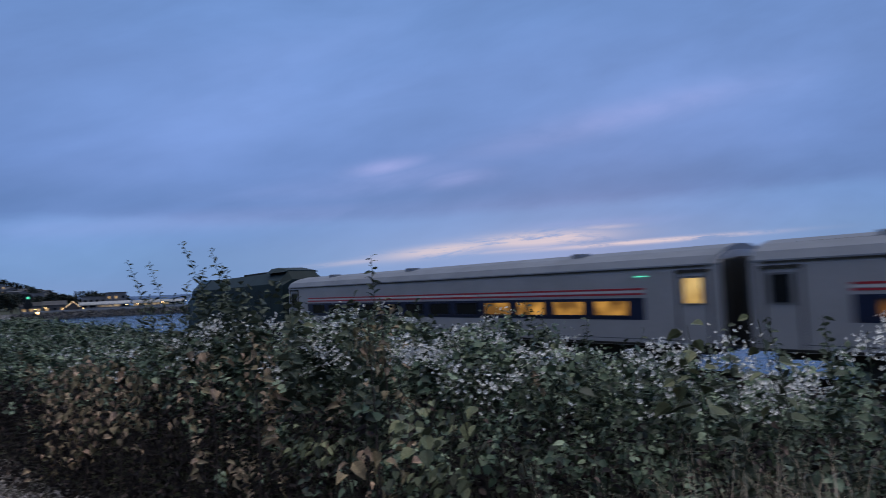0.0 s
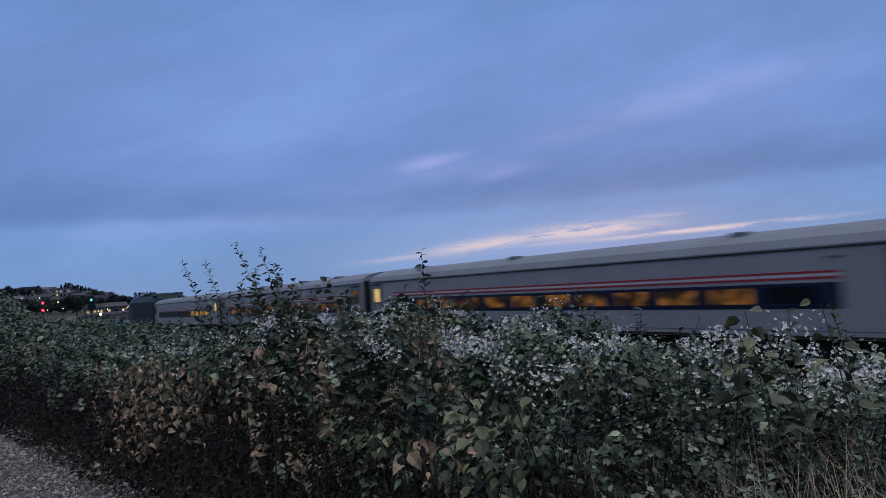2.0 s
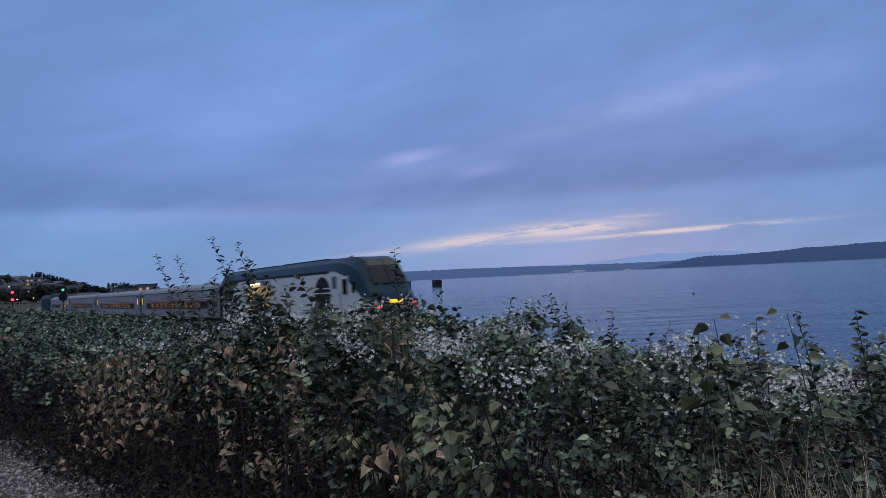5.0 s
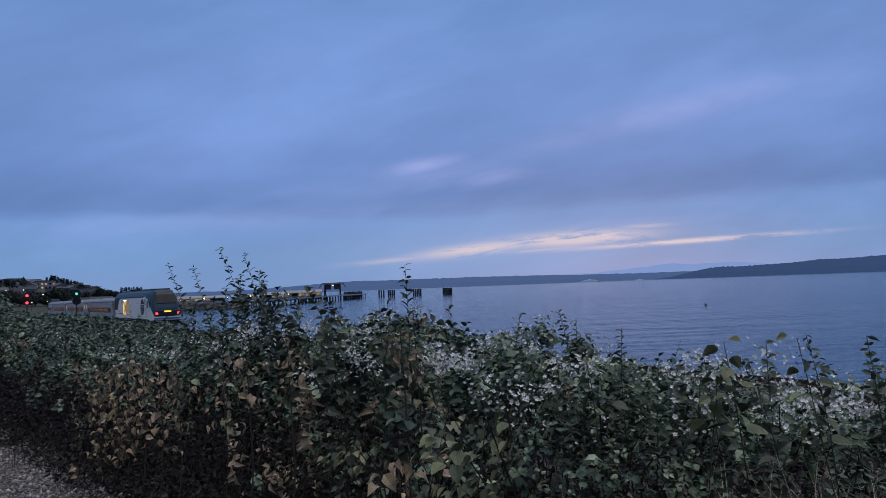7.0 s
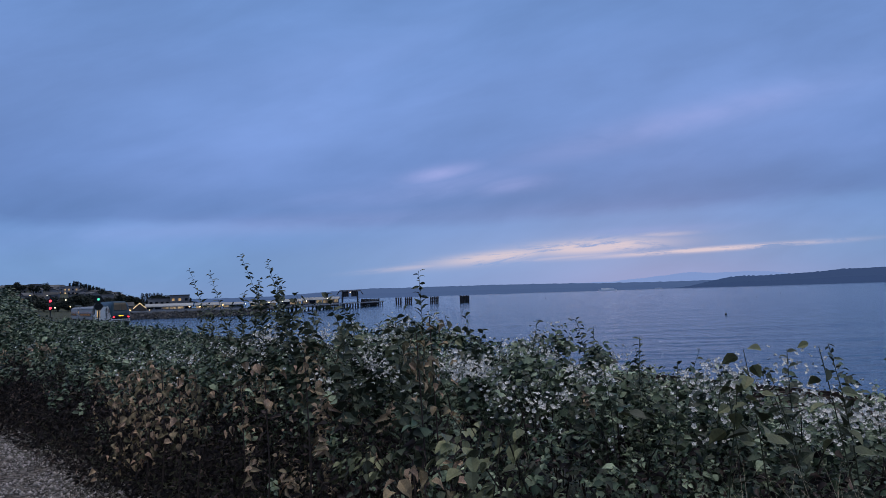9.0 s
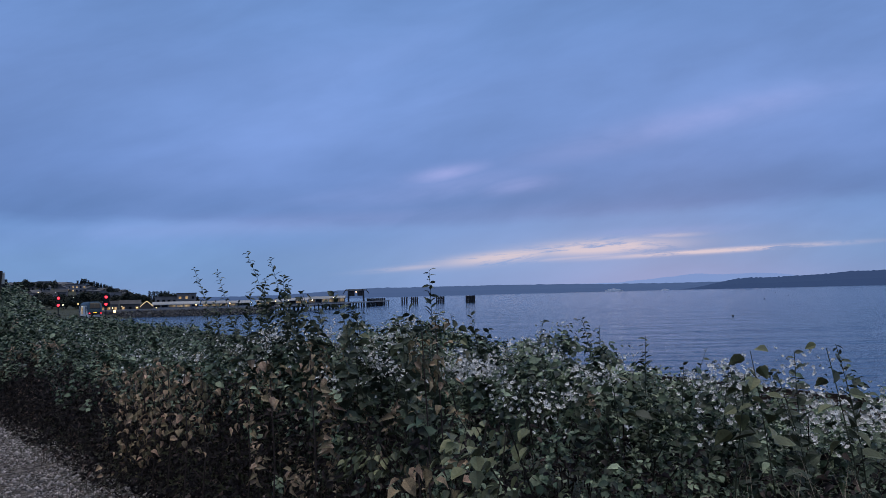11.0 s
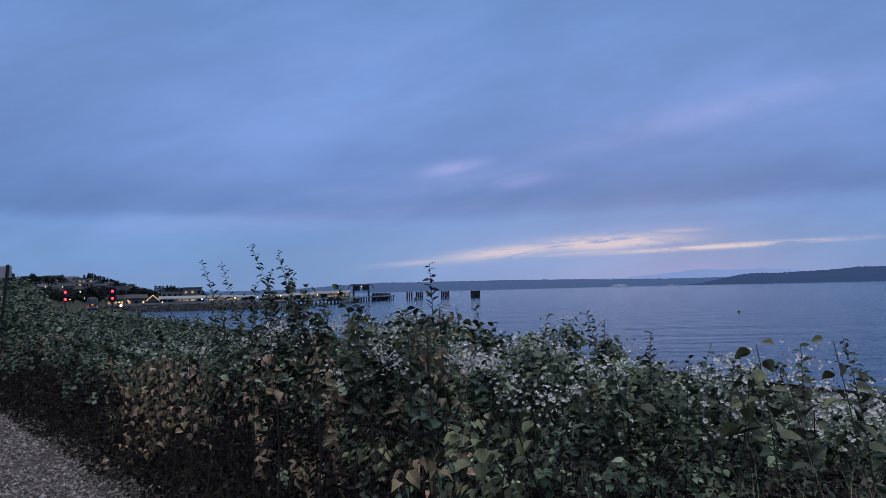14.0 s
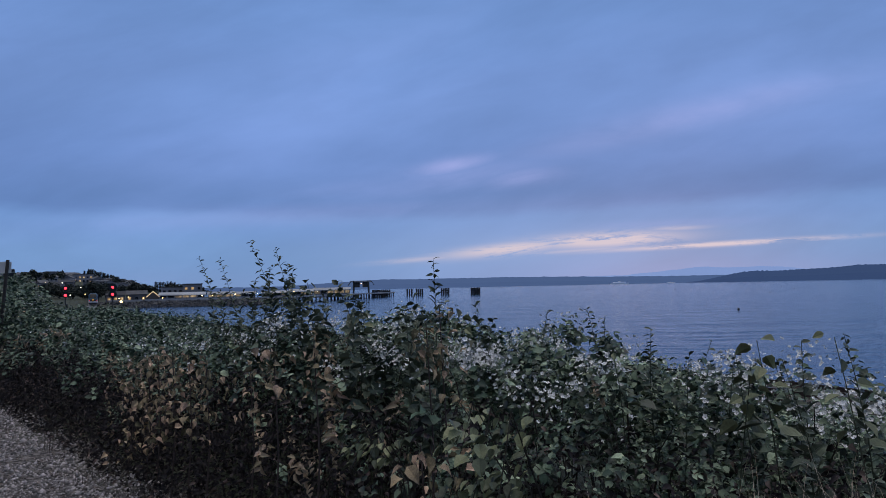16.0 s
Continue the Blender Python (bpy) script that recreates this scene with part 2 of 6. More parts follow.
M = dict(
    silver=material("silver_paint", (0.41, 0.405, 0.445), 0.42, 0.25, vary=0.10, size=0.8, fine=9, bump=0.03),
    roof=material("roof_metal", (0.215, 0.235, 0.285), 0.65, 0.0, spec=0.2, vary=0.14, size=0.7, fine=6, bump=0.05),
    red=material("stripe_red", (0.42, 0.03, 0.05), 0.4, vary=0.08, bump=0),
    white_stripe=material("stripe_white", (0.62, 0.60, 0.62), 0.4, vary=0.06, bump=0),
    blue=material("band_blue", (0.014, 0.022, 0.060), 0.28, vary=0.15, bump=0.02),
    gap=material("gangway_rubber", (0.025, 0.025, 0.027), 0.85, vary=0.3),
    under=material("underframe_grime", (0.020, 0.018, 0.016), 0.8, vary=0.4, bump=0.3),
    wheel=material("wheel_steel", (0.10, 0.08, 0.07), 0.5, 0.7, vary=0.3),
    cab=material("cab_green_paint", (0.016, 0.030, 0.034), 0.6, spec=0.2, vary=0.2, size=1, bump=0.03),
    white=material("white_paint", (0.88, 0.88, 0.91), 0.38, vary=0.06, size=0.6, fine=5, bump=0.03),
    hood=material("dark_teal_paint", (0.016, 0.046, 0.072), 0.45, spec=0.25, vary=0.15, size=1, bump=0.03),
    black=material("black_paint", (0.004, 0.005, 0.006), 0.5, vary=0.2, bump=0.02),
    greymark=material("grey_marking", (0.13, 0.14, 0.17), 0.4, vary=0.1, bump=0),
    pane=glass_dark("dark_pane", (0.012, 0.014, 0.018)),
    warm=lit_window("warm_coach_window", (0.010, 0.005, 0.003), (0.80, 0.31, 0.055), 0.30, 2.6),
    warm_bright=lit_window("warm_bright_window", (0.22, 0.10, 0.02), (1.0, 0.50, 0.10), 0.6, 1.8),
    warm2=lit_window("warm_dim_window", (0.010, 0.006, 0.004), (0.50, 0.18, 0.03), 0.40, 2.8),
    door_glow=lit_window("door_window_glow", (0.62, 0.38, 0.12), (0.95, 0.66, 0.26), 0.75, 1.5),
    engine_glow=lit_window("engine_room_glow", (0.42, 0.24, 0.06), (1.0, 0.66, 0.20), 1.15, 0.8),
    engine_dim=lit_window("engine_room_dim", (0.22, 0.13, 0.04), (0.55, 0.34, 0.11), 0.7, 0.9),
    red_lamp=material("red_lamp", (0.3, 0.01, 0.01), 0.3, bump=0, emit=(1.0, 0.03, 0.05), power=4.5),
    amber=material("amber_sign", (0.3, 0.15, 0.01), 0.3, bump=0, emit=(1.0, 0.50, 0.03), power=1.6),
    green_lamp=material("green_lamp", (0.01, 0.2, 0.15), 0.3, bump=0, emit=(0.15, 1.0, 0.65), power=0.9),
    lamp_white=material("white_lamp", (0.5, 0.5, 0.45), 0.3, bump=0, emit=(1.0, 0.9, 0.65), power=6),
    lamp_warm=material("warm_lamp", (0.5, 0.4, 0.3), 0.3, bump=0, emit=(1.0, 0.62, 0.25), power=5),
    lamp_string=material("lamp_string", (0.5, 0.4, 0.3), 0.3, bump=0, emit=(1.0, 0.68, 0.34), power=0.9),
    rail=material("rail_steel", (0.12, 0.09, 0.08), 0.4, 0.8, vary=0.3),
    tie=material("tie_wood", (0.06, 0.045, 0.035), 0.9, vary=0.4),
    ballast=material("ballast_stone", (0.14, 0.13, 0.125), 0.95, vary=0.5, size=6, fine=24, bump=1.0, depth=0.05),
    leaf=material("bramble_leaf", (0.054, 0.090, 0.056), 0.5, vary=0.5, size=14, fine=110, bump=0.25, island=0.8),
    leaf_light=material("pale_leaf", (0.20, 0.26, 0.172), 0.55, vary=0.5, size=14, fine=110, bump=0.25, island=0.6),
    leaf_dead=material("withered_leaf", (0.37, 0.285, 0.19), 0.9, vary=0.4, size=12, fine=90, bump=0.2, island=0.55),
    # dried leaves, coloured extra dark so that the crevices read as shaded
    leaf_dark=material("dried_shade_leaf", (0.027, 0.021, 0.022), 0.9, vary=0.6, size=12, fine=90, bump=0.2, island=0.55),
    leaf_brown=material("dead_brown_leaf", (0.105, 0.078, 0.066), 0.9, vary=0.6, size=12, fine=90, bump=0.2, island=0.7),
    stem=material("bramble_stem", (0.030, 0.026, 0.018), 0.8, vary=0.4, size=10, island=0.4),
    stem_green=material("weed_stem", (0.045, 0.055, 0.030), 0.7, vary=0.3, size=10),
    flower=material("white_blossom", (0.72, 0.71, 0.70), 0.85, vary=0.15, size=30, bump=0.1, island=0.22),
    grass=material("dry_grass", (0.50, 0.415, 0.315), 0.9, vary=0.35, size=12, fine=120, island=0.35),
    twig=material("dead_twig", (0.055, 0.040, 0.036), 0.9, vary=0.4, size=10, island=0.4),
    pile=material("creosote_timber", (0.028, 0.026, 0.028), 0.9, vary=0.4, size=0.8),
    concrete=material("pier_concrete", (0.26, 0.25, 0.25), 0.9, vary=0.25, size=0.2),
    rock=material("breakwater_rock", (0.060, 0.058, 0.060), 0.95, vary=0.5, size=0.3, fine=2, bump=0.6, island=0.4),
    wallpaint=material("house_siding", (0.155, 0.15, 0.16), 0.85, vary=0.2, size=0.3, rand=0.6),
    roofing=material("house_roofing", (0.09, 0.088, 0.095), 0.9, vary=0.35, size=0.4, rand=0.5),
    winlit=lit_window("house_window_lit", (0.3, 0.18, 0.07), (0.9, 0.62, 0.32), 0.9, 0.7),
    # lamplight on the shed walls, put in as glow of the bay panels
    shed_lit=lit_window("lamplight_glow_front", (0.10, 0.075, 0.05), (0.62, 0.46, 0.27), 0.75, 0.35),
    shed_roof=material("pale_shed_roof", (0.30, 0.30, 0.31), 0.7, vary=0.2, size=0.2, rand=0.25),
    conifer=material("conifer_needles", (0.014, 0.020, 0.018), 0.9, vary=0.4, size=2, island=0.4),
    broadleaf=material("tree_foliage", (0.020, 0.027, 0.020), 0.9, vary=0.4, size=2, island=0.4),
    bark=material("bark", (0.04, 0.032, 0.026), 0.95, vary=0.3, size=4),
    # haze over the far land is put in as a bluish glow
    farwood=material("woods_haze_glow", (0.006, 0.009, 0.013), 1.0, vary=0.30, size=0.012, fine=0.09, bump=0.0, spec=0.0, emit=(0.036, 0.064, 0.152), power=1.0),
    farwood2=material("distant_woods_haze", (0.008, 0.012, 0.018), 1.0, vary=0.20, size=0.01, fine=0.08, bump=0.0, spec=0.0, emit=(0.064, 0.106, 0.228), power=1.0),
    mountain=material("mountain_haze_glow", (0.05, 0.07, 0.1), 1.0, vary=0.05, size=0.004, fine=0.02, bump=0.0, spec=0.0, emit=(0.195, 0.280, 0.535), power=1.0),
    post=material("weathered_post", (0.035, 0.030, 0.028), 0.9, vary=0.3, size=8),
    sign=material("sign_plate", (0.55, 0.55, 0.55), 0.5, vary=0.1, size=4),
    mast=material("mast_metal", (0.05, 0.05, 0.05), 0.6, 0.5, vary=0.2),
)


def ground_material():
    m = material("shore_ground", (0.040, 0.045, 0.024), 0.95, vary=0.4, size=0.5, fine=8, bump=0.4, depth=0.05)
    nt = m.node_tree
    N, L = nt.nodes, nt.links
    b = N["Principled BSDF"]
    old = b.inputs["Base Color"].links[0].from_socket
    at = N.new("ShaderNodeAttribute")
    at.attribute_name = "gravel"
    tc = N.new("ShaderNodeTexCoord")
    vo = N.new("ShaderNodeTexVoronoi")
    vo.inputs["Scale"].default_value = 30
    L.new(tc.outputs["Object"], vo.inputs["Vector"])
    nz = N.new("ShaderNodeTexNoise")
    nz.inputs["Scale"].default_value, nz.inputs["Detail"].default_value = 2.2, 5
    L.new(tc.outputs["Object"], nz.inputs["Vector"])
    r = N.new("ShaderNodeValToRGB")
    r.color_ramp.elements[0].position, r.color_ramp.elements[0].color = 0.05, (0.27, 0.24, 0.235, 1)
    r.color_ramp.elements[1].position, r.color_ramp.elements[1].color = 0.75, (0.045, 0.038, 0.037, 1)
    sp = N.new("ShaderNodeSeparateXYZ")
    L.new(vo.outputs["Color"], sp.inputs[0])
    L.new(sp.outputs[0], r.inputs[0])
    dirt = N.new("ShaderNodeMix")
    dirt.data_type, dirt.blend_type = "RGBA", "MULTIPLY"
    dirt.inputs[0].default_value = 0.8
    rr = N.new("ShaderNodeValToRGB")
    rr.color_ramp.elements[0].position, rr.color_ramp.elements[0].color = 0.35, (0.45, 0.42, 0.40, 1)
    rr.color_ramp.elements[1].position, rr.color_ramp.elements[1].color = 0.62, (1, 1, 1, 1)
    L.new(nz.outputs["Fac"], rr.inputs[0])
    L.new(r.outputs[0], dirt.inputs[6])
    L.new(rr.outputs[0], dirt.inputs[7])
    mx = N.new("ShaderNodeMix")
    mx.data_type = "RGBA"
    L.new(at.outputs["Fac"], mx.inputs[0])
    L.new(old, mx.inputs[6])
    L.new(dirt.outputs[2], mx.inputs[7])
    L.new(mx.outputs[2], b.inputs["Base Color"])
    bp = N.new("ShaderNodeBump")
    bp.inputs["Strength"].default_value, bp.inputs["Distance"].default_value = 1.0, 0.03
    L.new(vo.outputs["Distance"], bp.inputs["Height"])
    L.new(b.inputs["Normal"].links[0].from_socket, bp.inputs["Normal"])
    L.new(bp.outputs[0], b.inputs["Normal"])
    return m


def water_material():
    m = bpy.data.materials.new("sea_water")
    m.use_nodes = True
    nt = m.node_tree
    N, L = nt.nodes, nt.links
    b = N["Principled BSDF"]
    b.inputs["Base Color"].default_value = (0.028, 0.074, 0.158, 1)
    b.inputs["Specular IOR Level"].default_value = 0.17
    b.inputs["Roughness"].default_value = 0.10
    b.inputs["IOR"].default_value = 1.333
    tc = N.new("ShaderNodeTexCoord")
    prev = None
    for sc, dist, st in (((0.025, 0.13, 1), 1.6, 0.6), ((0.12, 0.5, 1), 0.55, 0.7), ((0.6, 1.7, 1), 0.14, 0.7)):
        mp = N.new("ShaderNodeMapping")
        mp.inputs["Scale"].default_value = sc
        mp.inputs["Rotation"].default_value = (0, 0, 0.25)
        L.new(tc.outputs["Object"], mp.inputs["Vector"])
        n = N.new("ShaderNodeTexNoise")
        n.inputs["Scale"].default_value, n.inputs["Detail"].default_value = 1.0, 4
        L.new(mp.outputs[0], n.inputs["Vector"])
        bp = N.new("ShaderNodeBump")
        bp.inputs["Strength"].default_value, bp.inputs["Distance"].default_value = st, dist
        L.new(n.outputs["Fac"], bp.inputs["Height"])
        if prev:
            L.new(prev, bp.inputs["Normal"])
        prev = bp.outputs[0]
    L.new(prev, b.inputs["Normal"])
    return m


# ---- mesh helpers ----
def part(name, bm, mat, parent=None, label="", smooth=False):
    me = bpy.data.meshes.new(name)
    bm.to_mesh(me)
    bm.free()
    return mesh_part(name, me, mat, parent, label, smooth)


def mesh_part(name, me, mat, parent=None, label="", smooth=False):
    if mat and not me.materials:
        me.materials.append(mat)
    if smooth:
        me.polygons.foreach_set("use_smooth", [True] * len(me.polygons))
    ob = new(name, me)
    if parent:
        ob.parent = parent
    if label:
        tagged(ob, label)
    return ob


def box(x0, x1, y0, y1, z0, z1, bevel=0.0, bm=None):
    own = bmesh.new()
    v = [own.verts.new(p) for p in ((x0, y0, z0), (x1, y0, z0), (x1, y1, z0), (x0, y1, z0), (x0, y0, z1), (x1, y0, z1), (x1, y1, z1), (x0, y1, z1))]
    for f in ((0, 3, 2, 1), (4, 5, 6, 7), (0, 1, 5, 4), (1, 2, 6, 5), (2, 3, 7, 6), (3, 0, 4, 7)):
        own.faces.new([v[i] for i in f])
    if bevel:
        bmesh.ops.bevel(own, geom=own.edges[:], offset=bevel, segments=2, affect="EDGES", profile=0.5)
    if bm is None:
        return own
    me = bpy.data.meshes.new("join")
    own.to_mesh(me)
    bm.from_mesh(me)
    bpy.data.meshes.remove(me)
    own.free()
    return bm


def tube(points, r0, r1=None, sides=6, bm=None):
    bm = bm or bmesh.new()
    r1 = r0 if r1 is None else r1
    pts = [Vector(p) for p in points]
    rings = []
    for i, p in enumerate(pts):
        d = (pts[min(i + 1, len(pts) - 1)] - pts[max(i - 1, 0)]).normalized()
        a = d.cross(Vector((0.31, 0.87, 0.38))).normalized()
        b = d.cross(a)
        r = r0 + (r1 - r0) * i / max(1, len(pts) - 1)
        rings.append([bm.verts.new(p + r * (math.cos(k * 2 * math.pi / sides) * a + math.sin(k * 2 * math.pi / sides) * b)) for k in range(sides)])
    for A, B in zip(rings, rings[1:]):
        for k in range(sides):
            bm.faces.new((A[k], A[(k + 1) % sides], B[(k + 1) % sides], B[k]))
    bm.faces.new(rings[0][::-1])
    bm.faces.new(rings[-1])
    return bm


def loft(sections, bm=None, caps=True):
    """Joins closed rings of equal length."""
    bm = bm or bmesh.new()
    rings = [[bm.verts.new(p) for p in s] for s in sections]
    n = len(rings[0])
    for A, B in zip(rings, rings[1:]):
        for k in range(n):
            bm.faces.new((A[k], A[(k + 1) % n], B[(k + 1) % n], B[k]))
    if caps:
        bm.faces.new(rings[0][::-1])
        bm.faces.new(rings[-1])
    bmesh.ops.recalc_face_normals(bm, faces=bm.faces[:])
    return bm


def empty(name, m=None):
    ob = new(name)
    if m is not None:
        ob.matrix_world = m
    return ob


# ---- the shore's own directions: s along the railway, q towards the sea ----
TURN = radians(34.0)
ALONG = Vector((-math.sin(TURN), math.cos(TURN), 0))
OUT = Vector((math.cos(TURN), math.sin(TURN), 0))
RAIL_Z = -1.33
SEA_Z = -4.2
TRACK_Q = 18.05


def at(s, q, z=0.0):
    return ALONG * s + OUT * q + Vector((0, 0, z))


def line_drop(s):
    """How far the line has fallen on its easy grade towards the town."""
    return float(np.interp(s, [30, 70, 110, 180, 260, 330, 460], [0, 0.52, 0.68, 1.05, 1.3, 1.0, 0.0]))


BEND_FROM, BEND_LONG, BEND = 165.0, 40.0, radians(5.8)


def line_at(s):
    """The track's middle s metres along it: straight past the path, then an easy bend towards the sea."""
    u = min(max(s - BEND_FROM, 0.0), BEND_LONG)
    rest = max(s - BEND_FROM - BEND_LONG, 0.0)
    dev = BEND * u / BEND_LONG
    ahead = min(s, BEND_FROM) + u * (1 - dev * dev / 6) + rest * math.cos(BEND)
    aside = u * dev / 2 + rest * math.sin(BEND)
    return at(ahead, TRACK_Q + aside, RAIL_Z - line_drop(s)), dev


def beside_line(s, q, z):
    p, dev = line_at(s)
    return p + (OUT * math.cos(dev) - ALONG * math.sin(dev)) * q + Vector((0, 0, z))


def smooth(x, a, b):
    t = min(1.0, max(0.0, (x - a) / (b - a)))
    return t * t * (3 - 2 * t)


def shore_q(s):
    """Where the land's edge lies, out from the path."""
    return 24.0 + 8 * smooth(s, 150, 230) + 75 * smooth(s, 240, 380) + 60 * smooth(s, 450, 900)


PROFILE = [(-400, 0.6), (-40, 0.3), (-8, 0.1), (-2, 0.0), (1.6, 0.0), (3.5, -0.2), (6.0, -0.9), (9.0, -1.65), (14.6, -1.85), (15.6, -1.62), (20.6, -1.62), (21.8, -2.4), (24.0, -3.6), (27.0, -4.9), (45.0, -6.5), (4000, -9.0)]


def front_line(s):
    """Where the thicket's foot runs beside the path."""
    return np.maximum(np.interp(s, [-5, 0.8, 1.6, 2.6, 5.5, 60], [3.0, 2.35, 2.0, 1.5, 1.0, -8.3]), -5.0)


def bush_front(s):
    return float(front_line(s))


def ground_z(s, q):
    edge = shore_q(s)
    qq = q if q < 9 else (9 + (q - 9) * 15.0 / (edge - 9) if q < edge and edge > 24 and q > 21 else q)
    if edge > 24.5 and q > 21:
        qq = 20.6 if q < edge - 4 else 20.6 + (q - edge + 4) * 0.85
    for (a, za), (b, zb) in zip(PROFILE, PROFILE[1:]):
        if a <= qq <= b:
            z = za + (zb - za) * (qq - a) / (b - a)
            break
    else:
        z = -9.0
    z -= line_drop(s) * smooth(q, 9, 14.6)
    # grassy mound beside the line and the town's hill behind it
    z += 2.1 * math.exp(-((s - 75) / 32) ** 2) * math.exp(-((q + 1.0) / 7.0) ** 2)
    hill = smooth(s, 330, 760)
    z += hill * 22 * (1 - smooth(q, 35, 165)) * (0.8 + 0.2 * math.sin(q * 0.021 + 1) * math.sin(s * 0.013))
    z += 12 * smooth(-q, 60, 400) * smooth(s, 0, 300)
    # unseen bluff added behind the path to block low sky light on the thicket
    z += 17 * smooth(-q, 6, 28) * (1 - smooth(s, 60, 160))
    return z


def build_ground():
    S = [-3000, -1200, -500, -200, -90, -50, -30, -18, -10, -6] + [x * 0.5 for x in range(-8, 41)] + list(range(22, 60, 3)) + list(range(60, 140, 8)) + list(range(140, 480, 14)) + list(range(490, 1000, 40)) + [1200, 1600, 2400, 3600]
    Q = [-3000, -1500, -800, -400, -220, -120, -70, -45, -30, -20, -14, -10, -7.5] + [x * 0.5 for x in range(-12, 20)] + [10.5, 12, 13.5, 14.6, 15.6, 16.6, 18, 19.5, 20.6, 21.2, 21.8, 22.6, 24, 25.5, 27, 31, 37, 45, 54, 64, 75, 86, 96, 104, 112, 122, 135, 150, 165, 180, 220, 400, 1200, 3000]
    verts, grav = [], []
    for s in S:
        for q in Q:
            z = ground_z(s, q)
            near = max(0.0, 1 - (abs(s) + abs(q)) / 40)
            z += near * 0.006 * noise.noise((s * 1.3, q * 1.3, 0.0))
            verts.append(at(s, q, z))
            edge = bush_front(s) + 0.35 * noise.noise((s * 1.1, q * 0.7, 2.0)) + 0.05
            grav.append(smooth(edge - q, -0.1, 0.25) * smooth(q, -9, -6) * (1 - smooth(s, 20, 40)))
    n = len(Q)
    faces = [(i * n + j, i * n + j + 1, (i + 1) * n + j + 1, (i + 1) * n + j) for i in range(len(S) - 1) for j in range(n - 1)]
    me = bpy.data.meshes.new("ground")
    me.from_pydata([tuple(v) for v in verts], [], [f[::-1] for f in faces])
    me.update()
    a = me.attributes.new("gravel", "FLOAT", "POINT")
    a.data.foreach_set("value", grav)
    ob = mesh_part("ground", me, ground_material(), smooth=True)
    tagged(ob, "gravel path and rough grassy ground sloping down to the sea", "ground", kind="structure")


def build_sea():
    S = 4900
    bm = bmesh.new()
    v = [bm.verts.new((S * math.cos(k * math.pi / 32), S * math.sin(k * math.pi / 32), SEA_Z)) for k in range(64)]
    bm.faces.new(v)
    ob = part("water", bm, water_material())
    tagged(ob, "grey-blue rippled sea water at dusk under cloud", "sea", kind="structure")


def build_far_shore():
    def ridge(name, mat, label, dist, deep, left, right, height, seed):
        bm = bmesh.new()
        sec = []
        n = 260
        for i in range(n + 1):
            a = radians(left + (right - left) * i / n)
            h = height(math.degrees(a)) * (1 + 0.10 * noise.noise((i * 0.06, seed, 0))) + 3.5 * noise.noise((i * 0.9, seed, 3)) + 2.5 * noise.noise((i * 2.3, seed, 6))
            h = max(h, 2.0)
            w = Vector((math.sin(a), math.cos(a), 0))
            sec.append([tuple(w * dist + Vector((0, 0, SEA_Z - 3))), tuple(w * (dist + 6) + Vector((0, 0, SEA_Z + 0.45 * h))),
                        tuple(w * (dist + 0.35 * deep) + Vector((0, 0, SEA_Z + h))), tuple(w * (dist + 0.7 * deep) + Vector((0, 0, SEA_Z + 0.9 * h))), tuple(w * (dist + deep) + Vector((0, 0, SEA_Z - 3)))])
        loft(sec, bm)
        ob = part(name, bm, mat)
        tagged(ob, label, "hills", kind="structure")

    # each ridge's material carries its distance haze as a faint glow
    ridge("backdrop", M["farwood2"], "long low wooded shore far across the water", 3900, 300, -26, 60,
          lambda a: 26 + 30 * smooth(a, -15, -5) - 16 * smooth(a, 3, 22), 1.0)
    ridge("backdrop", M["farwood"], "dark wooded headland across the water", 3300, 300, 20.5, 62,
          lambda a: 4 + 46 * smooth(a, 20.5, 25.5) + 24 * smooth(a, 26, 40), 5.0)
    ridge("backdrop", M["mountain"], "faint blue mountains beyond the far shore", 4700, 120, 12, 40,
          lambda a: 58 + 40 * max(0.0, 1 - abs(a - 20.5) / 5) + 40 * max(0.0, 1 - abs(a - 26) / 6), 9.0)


# ---- the railway ----
def build_track():
    stations = [-120, -40, 30, 50, 70, 90, 110, 145, 165, 175, 185, 195, 205, 225, 260, 300, 340]
    for q in (-0.72, 0.72):
        c = [(-0.07, -0.17), (0.07, -0.17), (0.07, -0.15), (0.012, -0.13), (0.012, -0.045), (0.036, -0.03), (0.036, 0), (-0.036, 0), (-0.036, -0.03), (-0.012, -0.045), (-0.012, -0.13), (-0.07, -0.15)]
        sec = [[tuple(beside_line(s, q + a, b)) for a, b in c] for s in stations]
        ob = part("rail", loft(sec), M["rail"])
        tagged(ob, "rusty steel running rail on wooden sleepers", "rail", kind="structure")
    bm = bmesh.new()
    for i in range(-60, 420):
        s = i * 0.55
        v = []
        for z in (-0.34, -0.172):
            v += [bm.verts.new(beside_line(s + a, b, z)) for a, b in ((-0.11, -1.3), (0.11, -1.3), (0.11, 1.3), (-0.11, 1.3))]
        for f in ((4, 5, 6, 7), (0, 1, 5, 4), (1, 2, 6, 5), (2, 3, 7, 6), (3, 0, 4, 7)):
            bm.faces.new([v[j] for j in f])
    ob = part("sleepers", bm, M["tie"])
    tagged(ob, "dark wooden sleepers bedded in grey ballast", "sleepers", kind="stuff")
    sec = [[tuple(beside_line(s, a, z)) for a, z in ((-2.9, -0.8), (-1.75, -0.22), (1.75, -0.22), (2.9, -0.8))] for s in stations]
    ob = part("ballast", loft(sec), M["ballast"])
    tagged(ob, "bed of crushed grey stone under the railway track", "ballast", kind="structure")


